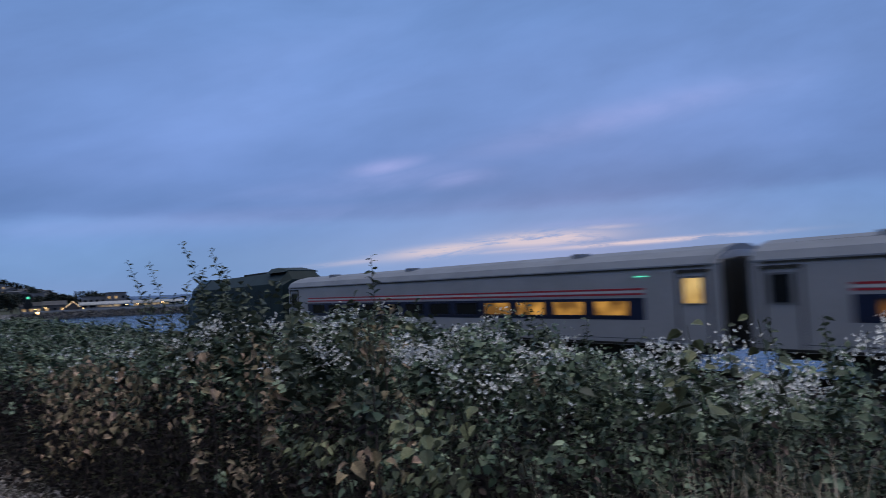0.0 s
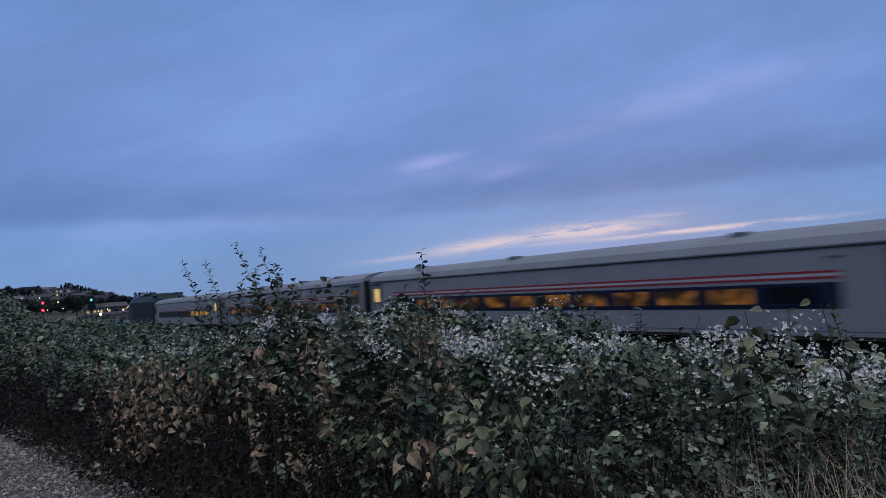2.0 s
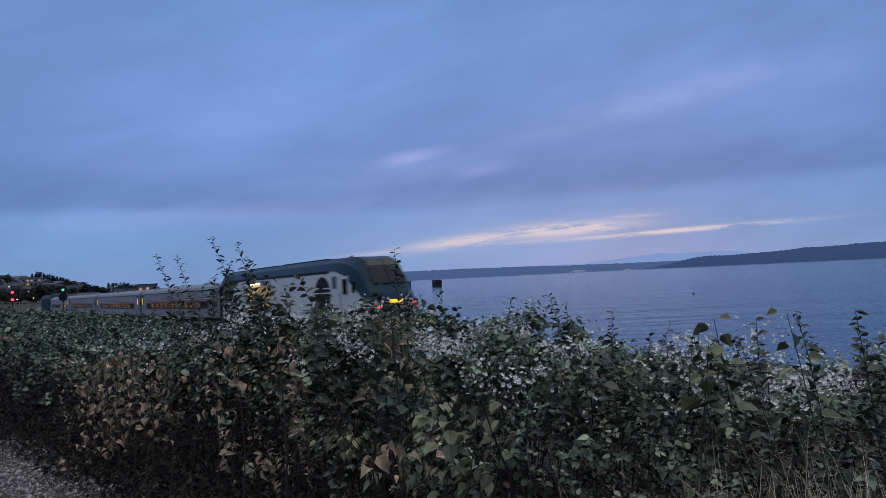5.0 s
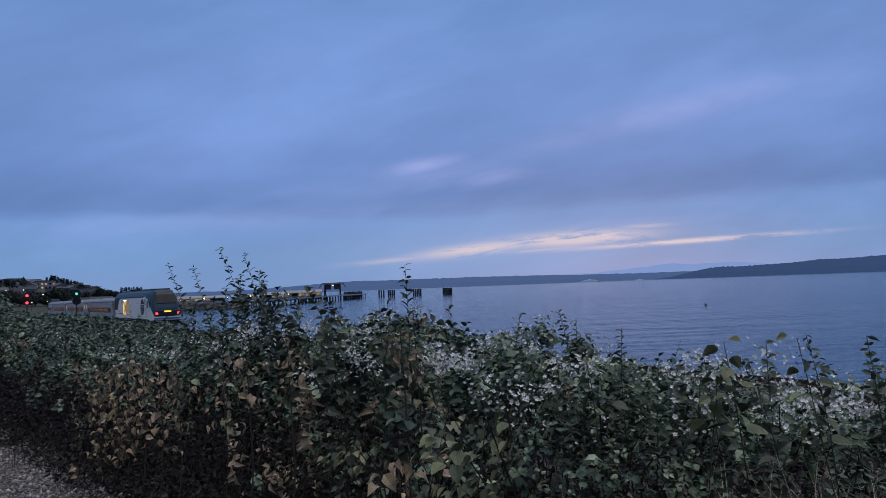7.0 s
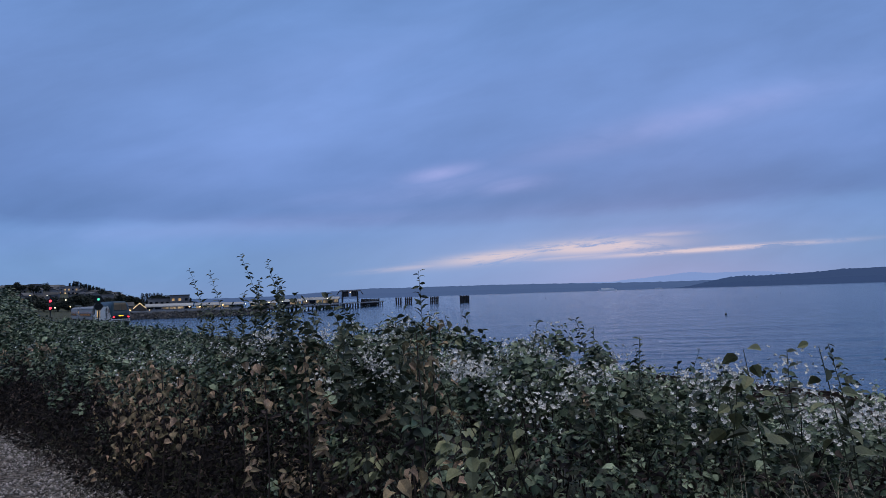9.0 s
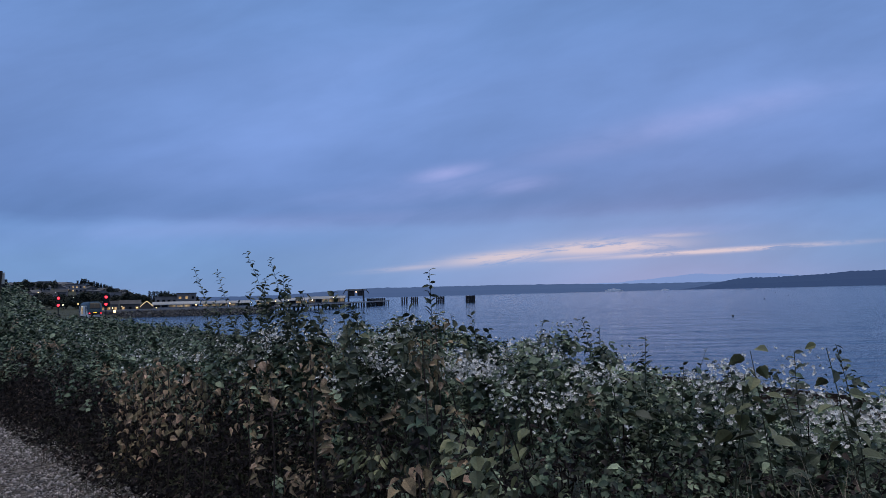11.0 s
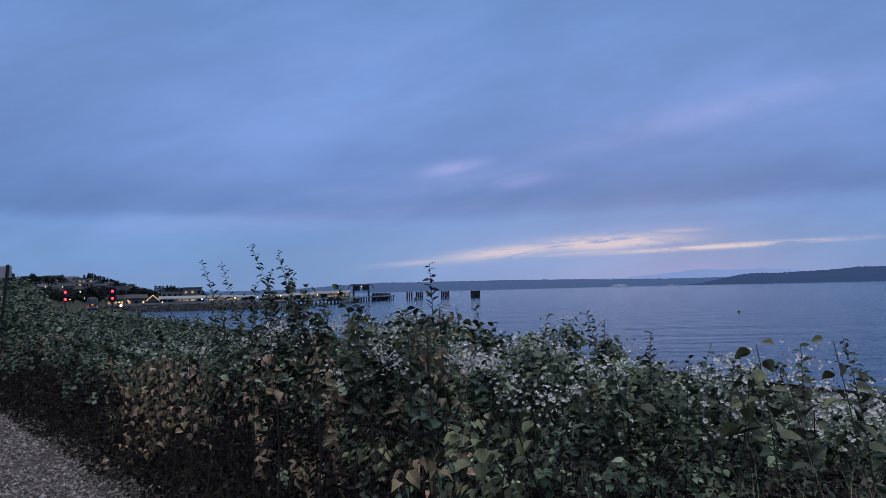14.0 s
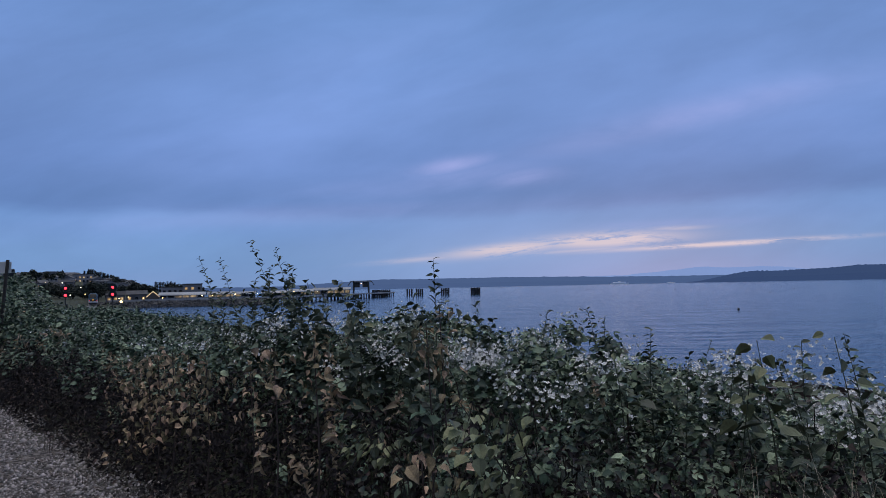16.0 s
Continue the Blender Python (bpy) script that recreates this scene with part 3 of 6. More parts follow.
# ---- coaches ----
def shell_ring(x, half, sill, gutter, top, inset=0.0, n=7):
    h = half - inset
    pts = [(x, -h, sill), (x, -h, gutter)]
    for i in range(1, n):
        a = math.pi * i / n
        pts.append((x, -h * math.cos(a), gutter + (top - gutter) * math.sin(a) ** 0.8))
    pts += [(x, h, gutter), (x, h, sill)]
    return pts


def bogie(parent, x):
    b = part("bogie", box(x - 1.7, x + 1.7, -1.15, 1.15, 0.45, 0.75, 0.05), M["under"], parent)
    for dx in (-1.25, 1.25):
        for y in (-0.75, 0.75):
            part("wheel", tube([(x + dx, y - 0.07, 0.46), (x + dx, y + 0.07, 0.46)], 0.46, sides=20), M["wheel"], b)
    for y in (-1.1, 1.1):
        part("side_frame", box(x - 1.6, x + 1.6, y - 0.08, y + 0.08, 0.28, 0.84, 0.04), M["under"], b)
    return b


def pane_with_frame(parent, x0, x1, y, z0, z1, mat, frame_mat, side, name="window"):
    """A framed pane on the side wall at y; side is +1 or -1."""
    bm = bmesh.new()
    t = 0.05
    o = y + side * 0.004
    for a in ((x0 - t, x1 + t, z1, z1 + t), (x0 - t, x1 + t, z0 - t, z0), (x0 - t, x0, z0, z1), (x1, x1 + t, z0, z1)):
        box(a[0], a[1], min(o, o + side * 0.018), max(o, o + side * 0.018), a[2], a[3], 0, bm)
    w = part(name, bm, frame_mat, parent)
    part("pane", box(x0, x1, min(o, o + side * 0.008), max(o, o + side * 0.008), z0, z1), mat, w)
    return w


def build_coach(lit_from, lit_to, front_glow, rear_glow, groove, seed, rear_light):
    """25.9 m coach; +x is the way it goes."""
    rnd = random.Random(seed)
    car = empty("passenger_coach")
    H, S, G, T = 1.55, 0.92, 3.18, 3.72
    xe = 12.55
    part("body", loft([shell_ring(x, H, S, G, T - 0.15, i) for x, i in ((-xe, 0.05), (-xe + 0.1, 0), (xe - 0.1, 0), (xe, 0.05))]), M["silver"], car)
    part("roof", loft([[(x, (H + 0.006) * a, z) for a, z in ((-1, G - 0.04), (-1.0, G + 0.02), (-0.9, G + 0.24), (-0.62, G + 0.43), (-0.22, T + 0.012), (0.22, T + 0.012), (0.62, G + 0.43), (0.9, G + 0.24), (1.0, G + 0.02), (1, G - 0.04))]
                       for x in (-xe + 0.04, xe - 0.04)]), M["roof"], car, "light grey curved metal roof")
    part("gutter", box(-xe + 0.3, xe - 0.3, H + 0.004, H + 0.03, G - 0.06, G - 0.02), M["mast"], car)
    part("gutter", box(-xe + 0.3, xe - 0.3, -H - 0.03, -H - 0.004, G - 0.06, G - 0.02), M["mast"], car)
    if groove:
        part("roof_seam", box(-xe + 1.5, xe - 0.8, 0.86, 0.93, 3.545, 3.62), M["gap"], car, "dark seam along the roof")
    for x in (-8.2, -3.1, 4.4, 9.6) if groove else (-7.4, 2.0, 8.8):
        part("roof_vent", box(x - 0.22, x + 0.22, 0.45, 0.95, 3.55, 3.76, 0.03), M["roof"], car)
    for side in (1, -1):
        y = side * H
        def strip(x0, x1, z0, z1, mat, name, out):
            part(name, box(x0, x1, min(y, y + side * out), max(y, y + side * out), z0, z1), mat, car)
        x1 = xe - 2.3
        strip(-x1, x1, 1.66, 2.30, M["blue"], "window_band", 0.008)
        strip(-x1, x1, 2.53, 2.585, M["red"], "red_stripe", 0.006)
        strip(-x1, x1, 2.455, 2.515, M["white_stripe"], "white_stripe", 0.006)
        strip(-x1, x1, 2.385, 2.44, M["red"], "red_stripe", 0.006)
        strip(-xe + 0.1, xe - 0.1, 0.93, 1.0, M["under"], "sill_band", 0.006)
        strip(-xe + 0.1, xe - 0.1, 1.10, 1.125, M["greymark"], "sill_line", 0.005)
        for end, glow in ((1, front_glow), (-1, rear_glow)):
            xd = end * (xe - 0.76)
            d = part("door", box(xd - 0.42, xd + 0.42, min(y, y + side * 0.01), max(y, y + side * 0.01), 1.0, 2.98, 0.0), M["silver"], car)
            part("lintel", box(xd - 0.5, xd + 0.5, min(y, y + side * 0.05), max(y, y + side * 0.05), 2.98, 3.05), M["gap"], d)
            for e in (-1, 1):
                part("jamb", box(xd + e * 0.46 - 0.035, xd + e * 0.46 + 0.035, min(y, y + side * 0.02), max(y, y + side * 0.02), 0.96, 2.98), M["mast"], d)
            pane_with_frame(d, xd - 0.26, xd + 0.26, y + side * 0.008, 2.13, 2.82, M["door_glow"] if glow == 2 else M["warm2"] if glow else M["pane"], M["greymark"], side, "door_window")
        n = 12
        for i in range(n):
            xc = -9.08 + i * 1.65
            lit = lit_from <= xc <= lit_to
            m = M["pane"]
            if lit:
                m = M["warm_bright"] if seed == 1 else M["warm"] if rnd.random() < 0.72 else M["warm2"]
            pane_with_frame(car, xc - 0.62, xc + 0.62, y + side * 0.006, 1.79, 2.21, m, M["blue"], side)
    part("end_light", box(-10.35, -10.0, H, H + 0.03, 2.90, 2.935), M["green_lamp"] if rear_light else M["greymark"], car)
    for e in (-1, 1):
        part("gangway", box(min(e * xe, e * (xe + 0.34)), max(e * xe, e * (xe + 0.34)), -0.75, 0.75, 0.95, 3.35, 0.04), M["gap"], car, "dark rubber gangway bellows")
        part("end_panel", box(min(e * xe, e * (xe + 0.08)), max(e * xe, e * (xe + 0.08)), -1.45, 1.45, 1.0, 3.3, 0.03), M["gap"], car)
        part("coupler", box(min(e * xe, e * (xe + 0.42)), max(e * xe, e * (xe + 0.42)), -0.16, 0.16, 0.78, 0.94, 0.02), M["under"], car)
        bogie(car, e * 8.9)
    part("underframe", box(-xe + 0.5, xe - 0.5, -1.25, 1.25, 0.72, 0.915), M["under"], car)
    for x, w in ((-4.9, 3.4), (-1.1, 3.6), (2.4, 2.8), (5.6, 2.8)):
        part("equipment_box", box(x - w / 2, x + w / 2, -1.2, 1.2, 0.35, 0.72, 0.04), M["under"], car)
    return car


def build_cab_car():
    """The leading control car: a dark hooded former locomotive, 16.6 m; its blunt nose points the way it goes."""
    car = empty("control_car")
    H = 1.53
    ring = lambda x, g, t, i=0.0: [(x, -H + i, 1.0), (x, -H + i, g), (x, -0.85, t), (x, 0.85, t), (x, H - i, g), (x, H - i, 1.0)]
    part("body", loft([ring(-8.1, 3.4, 3.75, 0.05), ring(-7.6, 3.55, 4.25), ring(5.0, 3.55, 4.25)]), M["cab"], car)
    part("cab", loft([ring(5.0, 3.6, 4.32), ring(6.9, 3.6, 4.32), ring(7.25, 3.0, 3.2, 0.05), ring(8.25, 2.85, 3.0, 0.1), ring(8.35, 2.6, 2.7, 0.15)]), M["hood"], car)
    part("roof_grille", box(-5.2, -1.0, -0.8, 0.8, 4.25, 4.36, 0.03), M["under"], car)
    part("tail_hood", loft([[(x, -1.2, z0), (x, -0.8, z1), (x, 0.8, z1), (x, 1.2, z0)] for x, z0, z1 in ((-7.6, 4.2, 4.3), (-6.2, 4.2, 4.52), (-5.3, 4.2, 4.5))]), M["cab"], car)
    for side in (1, -1):
        y = side * H
        pane_with_frame(car, 5.4, 6.1, y, 2.75, 3.45, M["pane"], M["mast"], side, "cab_window")
        for x in (-6.5, -4.4, -2.3, -0.2, 1.9):
            part("side_panel", box(x, x + 1.8, min(y, y + side * 0.012), max(y, y + side * 0.012), 1.3, 3.2, 0.0), M["cab"], car)
        part("grab_rail", tube([(8.0, side * 1.45, 1.1), (8.0, side * 1.45, 2.5)], 0.02), M["mast"], car)
    for y in (-0.6, 0.6):
        part("windscreen", box(7.02, 7.16, y - 0.42, y + 0.42, 3.32, 3.9), M["pane"], car)
    part("underframe", box(-8.1, 8.2, -1.4, 1.4, 0.8, 1.0), M["under"], car)
    part("fuel_tank", box(-2.2, 2.2, -1.3, 1.3, 0.3, 0.8, 0.08), M["under"], car)
    for x in (-5.4, 5.4):
        bogie(car, x)
    tagged(car, "dark green hooded control car leading the train", "train car")
    return car


# ---- locomotive at the tail, nose towards -x ----
def build_locomotive():
    lo = empty("diesel_locomotive")
    H, S, G, T = 1.53, 1.04, 3.62, 4.28
    # x from 0 (towards the coaches) to -22 (nose)
    def ring(x, half, sill, g, t):
        return [(x, -half, sill), (x, -half, g), (x, -half * 0.86, g + (t - g) * 0.6), (x, -half * 0.62, t), (x, half * 0.62, t), (x, half * 0.86, g + (t - g) * 0.6), (x, half, g), (x, half, sill)]
    part("body", loft([ring(x, H, S, G, T) for x in (-0.55, -0.7, -17.6)] ), M["white"], lo)
    # cab and nose: roof falls in a long curve to the bumper
    nose = [(-17.6, H, G, T), (-18.6, H, 3.58, T), (-19.4, H, 3.36, T), (-20.1, H - 0.01, 2.92, 4.25), (-20.6, H - 0.02, 2.6, 4.08), (-21.0, H - 0.04, 2.3, 3.72), (-21.5, H - 0.07, 1.95, 2.95), (-21.9, H - 0.12, 1.62, 2.3), (-22.05, H - 0.18, 1.42, 1.92)]
    part("nose", loft([ring(x, h, S - 0.1 * (x < -20), g, t) for x, h, g, t in nose]), M["white"], lo)
    # dark hood over the roof and down the windscreen
    k = 0.014
    hood = [(-0.56, H, G, T), (-17.6, H, G, T)] + nose[1:]
    part("roof_hood", loft([[(x - 0.02 * (i > 4), -(h + k), g - 0.0), (x, -(h * 0.86 + k), g + (t - g) * 0.6 + k), (x, -h * 0.62, t + k), (x, h * 0.62, t + k), (x, h * 0.86 + k, g + (t - g) * 0.6 + k), (x, h + k, g)]
                            for i, (x, h, g, t) in enumerate(hood)]), M["hood"], lo, "dark teal roof and nose hood")
    for x0, x1, z in ((-0.9, -3.6, 0.05), (-4.4, -9.5, 0.09), (-10.2, -16.2, 0.10)):
        part("roof_hatch", box(x1, x0, -0.85, 0.85, T, T + z, 0.02), M["hood"], lo)
    for x in (-3.9, -16.8):
        part("roof_notch", loft([[(x - 0.5 + dx, sy * (H * 0.9), G + 0.05), (x - 0.2 + dx, sy * 0.97, T + 0.022), (x + 0.25 + dx, sy * 0.97, T + 0.022), (x - 0.05 + dx, sy * (H * 0.9), G + 0.05)] for sy, dx in ((1.035, 0), (0.9, 0))]), M["black"], lo)
    part("horn", tube([(-18.1, 0.2, T), (-18.1, 0.2, T + 0.16)], 0.09), M["mast"], lo)
    part("end_wall", box(-0.56, -0.44, -1.4, 1.4, 1.05, 3.9, 0.03), M["gap"], lo)
    part("gangway", box(-0.5, 0.0, -0.6, 0.6, 1.0, 3.2, 0.03), M["gap"], lo)
    for side in (1, -1):
        y = side * H
        def slab(name, x0, x1, z0, z1, mat, out=0.012, parent=lo, label=""):
            return part(name, box(min(x0, x1), max(x0, x1), min(y, y + side * out), max(y, y + side * out), z0, z1), mat, parent, label)
        def shape(name, pts, mat, out, parent=lo, label=""):
            bm = loft([[(x, y + side * 0.002, z) for x, z in pts], [(x, y + side * out, z) for x, z in pts]])
            return part(name, bm, mat, parent, label)
        slab("black_band", -0.56, -17.9, 3.50, 3.63, M["black"], 0.018)
        # dark sweep at the inner end
        arc = [(-0.56, 2.02), (-0.56, 3.5), (-4.6, 3.5)] + [(-4.6 + 2.2 * math.sin(a) ** 0.9 , 2.02 + 1.48 * math.cos(a)) for a in (0.25, 0.5, 0.75, 1.0, 1.25, 1.5)]
        shape("dark_sweep", arc, M["black"], 0.010)
        slab("logo_stroke", -2.5, -3.6, 1.86, 1.93, M["greymark"])
        slab("grey_stripe", -1.0, -2.2, 1.55, 1.62, M["greymark"])
        slab("grey_stripe", -3.2, -5.6, 1.52, 1.66, M["greymark"], 0.006)
        slab("side_vent", -5.0, -5.35, 2.75, 3.2, M["greymark"])
        # engine-room openings with X-braced panes
        g = slab("engine_window", -5.75, -9.75, 1.42, 3.32, M["white_stripe"], 0.006)
        def pane(pts):
            shape("pane", pts, M["engine_glow"] if pts[0][0] > -8 else M["engine_dim"], 0.014, g)
        pane([(-5.9, 1.5), (-5.9, 2.95), (-6.25, 2.95), (-6.95, 2.3), (-6.3, 1.5)])
        pane([(-6.15, 3.25), (-8.0, 3.25), (-7.9, 3.0), (-7.3, 2.5), (-7.05, 2.5), (-6.3, 3.05)])
        pane([(-6.6, 1.48), (-7.1, 2.1), (-7.35, 2.1), (-7.95, 1.48)])
        pane([(-8.25, 1.5), (-7.5, 2.3), (-8.1, 3.0), (-8.5, 3.0), (-8.5, 1.5)])
        pane([(-8.8, 1.55), (-8.8, 3.05), (-9.55, 3.05), (-9.55, 1.55)])
        for z in (2.0, 2.55):
            slab("glazing_bar", -5.85, -9.6, z, z + 0.025, M["greymark"], 0.022, g)
        slab("lamp_tube", -6.3, -7.9, 3.2, 3.27, M["lamp_white"], 0.02, g)
        for i in range(3):
            slab("vent_slot", -9.9 - 0.1 * i, -10.9 + 0.1 * i, 1.85 - i * 0.17, 1.9 - i * 0.17, M["greymark"], 0.01)
        # round emblem of plain shapes
        cx, cz, r = -17.05, 2.40, 0.93
        e = shape("emblem", [(cx + r * math.cos(a * math.pi / 20), cz + r * math.sin(a * math.pi / 20)) for a in range(40)], M["black"], 0.012, label="round dark emblem with white bars")
        for z, w in ((2.66, 1.15), (2.40, 1.15)):
            shape("bar", [(cx - w, z), (cx + w, z), (cx + w, z + 0.07), (cx - w, z + 0.07)], M["white"], 0.018, e)
        shape("bar", [(cx + 0.62, 1.72), (cx + 0.12, 2.34), (cx - 0.08, 2.34), (cx + 0.4, 1.62)], M["greymark"], 0.018, e)
        shape("bar", [(cx + 0.12, 1.5), (cx - 0.28, 2.30), (cx - 0.5, 2.30), (cx - 0.12, 1.5)], M["greymark"], 0.018, e)
        slab("lettering_bar", -14.4, -15.9, 1.45, 1.51, M["greymark"], 0.008)
        slab("lettering_bar", -14.4, -16.3, 1.32, 1.37, M["greymark"], 0.008)
        slab("lettering_bar", -14.2, -15.2, 2.78, 2.82, M["greymark"], 0.008)
    for side in (1, -1):
        y = side * H
        yo = lambda d: (min(y, y + side * d), max(y, y + side * d))
        pane_with_frame(lo, -18.75, -18.2, y, 2.66, 3.31, M["greymark"], M["white"], side, "equipment_window")
        d = part("cab_door", box(-20.0, -19.2, *yo(0.006), 1.1, 3.3), M["white"], lo)
        pane_with_frame(d, -19.82, -19.4, y + side * 0.006, 2.37, 3.09, M["pane"], M["greymark"], side, "door_window")
        part("handrail", tube([(-19.1, y + side * 0.05, 1.2), (-19.1, y + side * 0.05, 2.4)], 0.018), M["greymark"], d)
        w = part("side_window", box(-20.62, -20.3, min(side * 1.46, side * 1.535), max(side * 1.46, side * 1.535), 2.4, 2.95, 0.0), M["pane"], lo)
        part("red_marker", tube([(-21.75, side * 1.12, 1.70), (-22.17, side * 1.12, 1.68)], 0.13, sides=14), M["red_lamp"], lo, "glowing red tail light")
    # windscreen in two halves on the sloping face, destination sign and bumper
    for a, b in ((-1.08, -0.03), (0.03, 1.08)):
        part("windscreen", loft([[(x - 0.05, a * f, z + 0.04), (x - 0.05, b * f, z + 0.04), (x - 0.01, b * f, z), (x - 0.01, a * f, z)] for x, z, f in ((-20.72, 4.0, 0.85), (-21.02, 3.72, 0.9), (-21.5, 2.97, 0.95), (-21.62, 2.77, 0.96))]), M["pane"], lo, "dark sloping windscreen pane")
    for y in (-0.5, 0.5):
        part("wiper", tube([(-21.72, y, 2.72), (-21.3, y + 0.3, 3.36)], 0.015), M["black"], lo)
    part("nose_panel", box(-22.12, -21.7, -1.3, 1.3, 1.36, 1.98, 0.06), M["black"], lo, "black nose panel that holds the lamps")
    part("destination_sign", box(-22.16, -22.08, -0.36, 0.36, 1.80, 1.97, 0.02), M["amber"], lo, "glowing amber sign")
    part("bumper", box(-22.15, -21.6, -1.35, 1.35, 1.06, 1.22, 0.05), M["greymark"], lo)
    part("plough", loft([[(-21.6, -1.3, 0.9), (-21.6, 1.3, 0.9), (-21.9, 1.3, 0.25), (-21.9, -1.3, 0.25)], [(-21.9, -1.2, 0.9), (-21.9, 1.2, 0.9), (-22.2, 0.9, 0.25), (-22.2, -0.9, 0.25)]]), M["under"], lo)
    part("coupler", box(-22.5, -21.8, -0.15, 0.15, 0.75, 0.95, 0.03), M["under"], lo)
    part("underframe", box(-21.7, -0.6, -1.36, 1.36, 0.5, 1.04), M["under"], lo)
    part("fuel_tank", box(-13.5, -8.5, -1.35, 1.35, 0.3, 0.85, 0.08), M["under"], lo)
    for x in (-4.3, -17.8):
        bogie(lo, x)
    tagged(lo, "white diesel locomotive with a dark roof and red tail lights", "locomotive")
    return lo


def train_place(t):
    """How far the joint behind the first coach has gone along the line."""
    keys = [(0.0, 8.2), (2.0, 56.2), (4.2, 109.0), (5.4, 136.9), (6.5, 163.6), (7.5, 187.4), (8.5, 209.6), (9.2, 223.6), (10.2, 246.0), (11.3, 270.0), (12.5, 296.0), (14.5, 340.0), (16.0, 373.0)]
    ts, vs = zip(*keys)
    return float(np.interp(t, ts, vs))


KEY_TIMES = [0.0, 2.0, 4.2, 5.4, 6.5, 7.0, 7.5, 8.0, 8.5, 9.2, 9.7, 10.2, 10.7, 11.3, 11.9, 12.5, 13.0, 13.5, 14.0, 14.5, 15.0, 15.5, 16.0]


def build_train():
    cars = []
    spec = [(-9.2, -4.0, 0, 2, False, 1), (-9.5, 9.5, 0, 1, True, 2), (-8.0, 7.5, 2, 2, False, 3), (-7.5, 7.5, 2, 1, False, 4)]
    for i, (a, b, fg, rg, groove, seed) in enumerate(spec):
        c = build_coach(a, b, fg, rg, groove, seed, i in (0, 3))
        tagged(c, "silver passenger coach with a blue window band and warm lit windows", "train car", group="coaches of the train")
        cars.append((c, 12.95 - 25.9 * i, 8.9, -8.9))
    lead = build_cab_car()
    cars.append((lead, 25.9 + 8.5, 5.4, -5.4))
    loco = build_locomotive()
    cars.append((loco, -25.9 * 3, -4.3, -17.8))
    return cars


# ---- town, pier and signals ----
def gable_house(w, d, h, roof_h, lit, rnd, flat=False):
    house = empty("house")
    part("wall", box(-w / 2, w / 2, -d / 2, d / 2, -3, h), M["wallpaint"], house)
    if flat:
        part("roof", box(-w / 2 - 0.2, w / 2 + 0.2, -d / 2 - 0.2, d / 2 + 0.2, h, h + 0.5), M["roofing"], house)
    else:
        part("roof", loft([[(x, -d / 2 - 0.4, h - 0.1), (x, 0, h + roof_h), (x, d / 2 + 0.4, h - 0.1), (x, 0, h + roof_h - 0.35)] for x in (-w / 2 - 0.4, w / 2 + 0.4)]), M["roofing"], house)
        part("gable", loft([[(x, -d / 2, h), (x, 0, h + roof_h - 0.3), (x, d / 2, h)] for x in (-w / 2, w / 2)]), M["wallpaint"], house)
    n = max(2, int(w / 2.6))
    floors = max(1, int(h / 2.8))
    for f in range(floors):
        for i in range(n):
            x = -w / 2 + w * (i + 0.5) / n
            z = h - 2.0 - 2.8 * (floors - 1 - f)
            mat = M["winlit"] if rnd.random() < lit else M["pane"]
            fr = part("window", box(x - 0.75, x + 0.75, -d / 2 - 0.06, -d / 2, z - 0.75, z + 0.75), M["wallpaint"], house)
            part("pane", box(x - 0.62, x + 0.62, -d / 2 - 0.09, -d / 2 - 0.061, z - 0.62, z + 0.62), mat, fr)
    return house


def facing(x, y):
    """Turn that points a house's -y front at the path."""
    return math.degrees(math.atan2(y, x)) - 90


def view_place(az, dist):
    a = radians(az)
    return -math.sin(a) * dist, math.cos(a) * dist


def land_z(x, y):
    v = Vector((x, y, 0))
    return ground_z(v.dot(ALONG), v.dot(OUT))


def yard_shed(w, d, h, rise, lit, rnd):
    """A long low shed: pale pitched roof, bays between posts, some glowing in place of lamplight."""
    shed = empty("shed")
    part("wall", box(-w / 2, w / 2, -d / 2, d / 2, -2, h), M["wallpaint"], shed)
    part("roof", loft([[(x, -d / 2 - 0.7, h - 0.25), (x, 0, h + rise), (x, d / 2 + 0.7, h - 0.25), (x, d / 2 + 0.7, h - 0.45), (x, 0, h + rise - 0.22), (x, -d / 2 - 0.7, h - 0.45)] for x in (-w / 2 - 0.5, w / 2 + 0.5)]), M["shed_roof"], shed, "pale pitched metal roof")
    n = max(3, int(w / 3))
    for i in range(n):
        x0, x1 = -w / 2 + w * i / n + 0.3, -w / 2 + w * (i + 1) / n - 0.3
        part("bay", box(x0, x1, -d / 2 - 0.05, -d / 2, 0.25, h - 0.55), M["shed_lit"] if rnd.random() < lit else M["pane"], shed)
    return shed


def gable_lights(house, w, d, h, roof_h):
    """Strings of warm lamps under the eaves of a gable end that faces the water."""
    for e in (-1, 1):
        part("light_string", tube([(-w / 2 - 0.45, e * d / 2, h - 0.15), (-w / 2 - 0.45, 0, h + roof_h - 0.1)], 0.14), M["lamp_string"], house, "string of warm lamps")


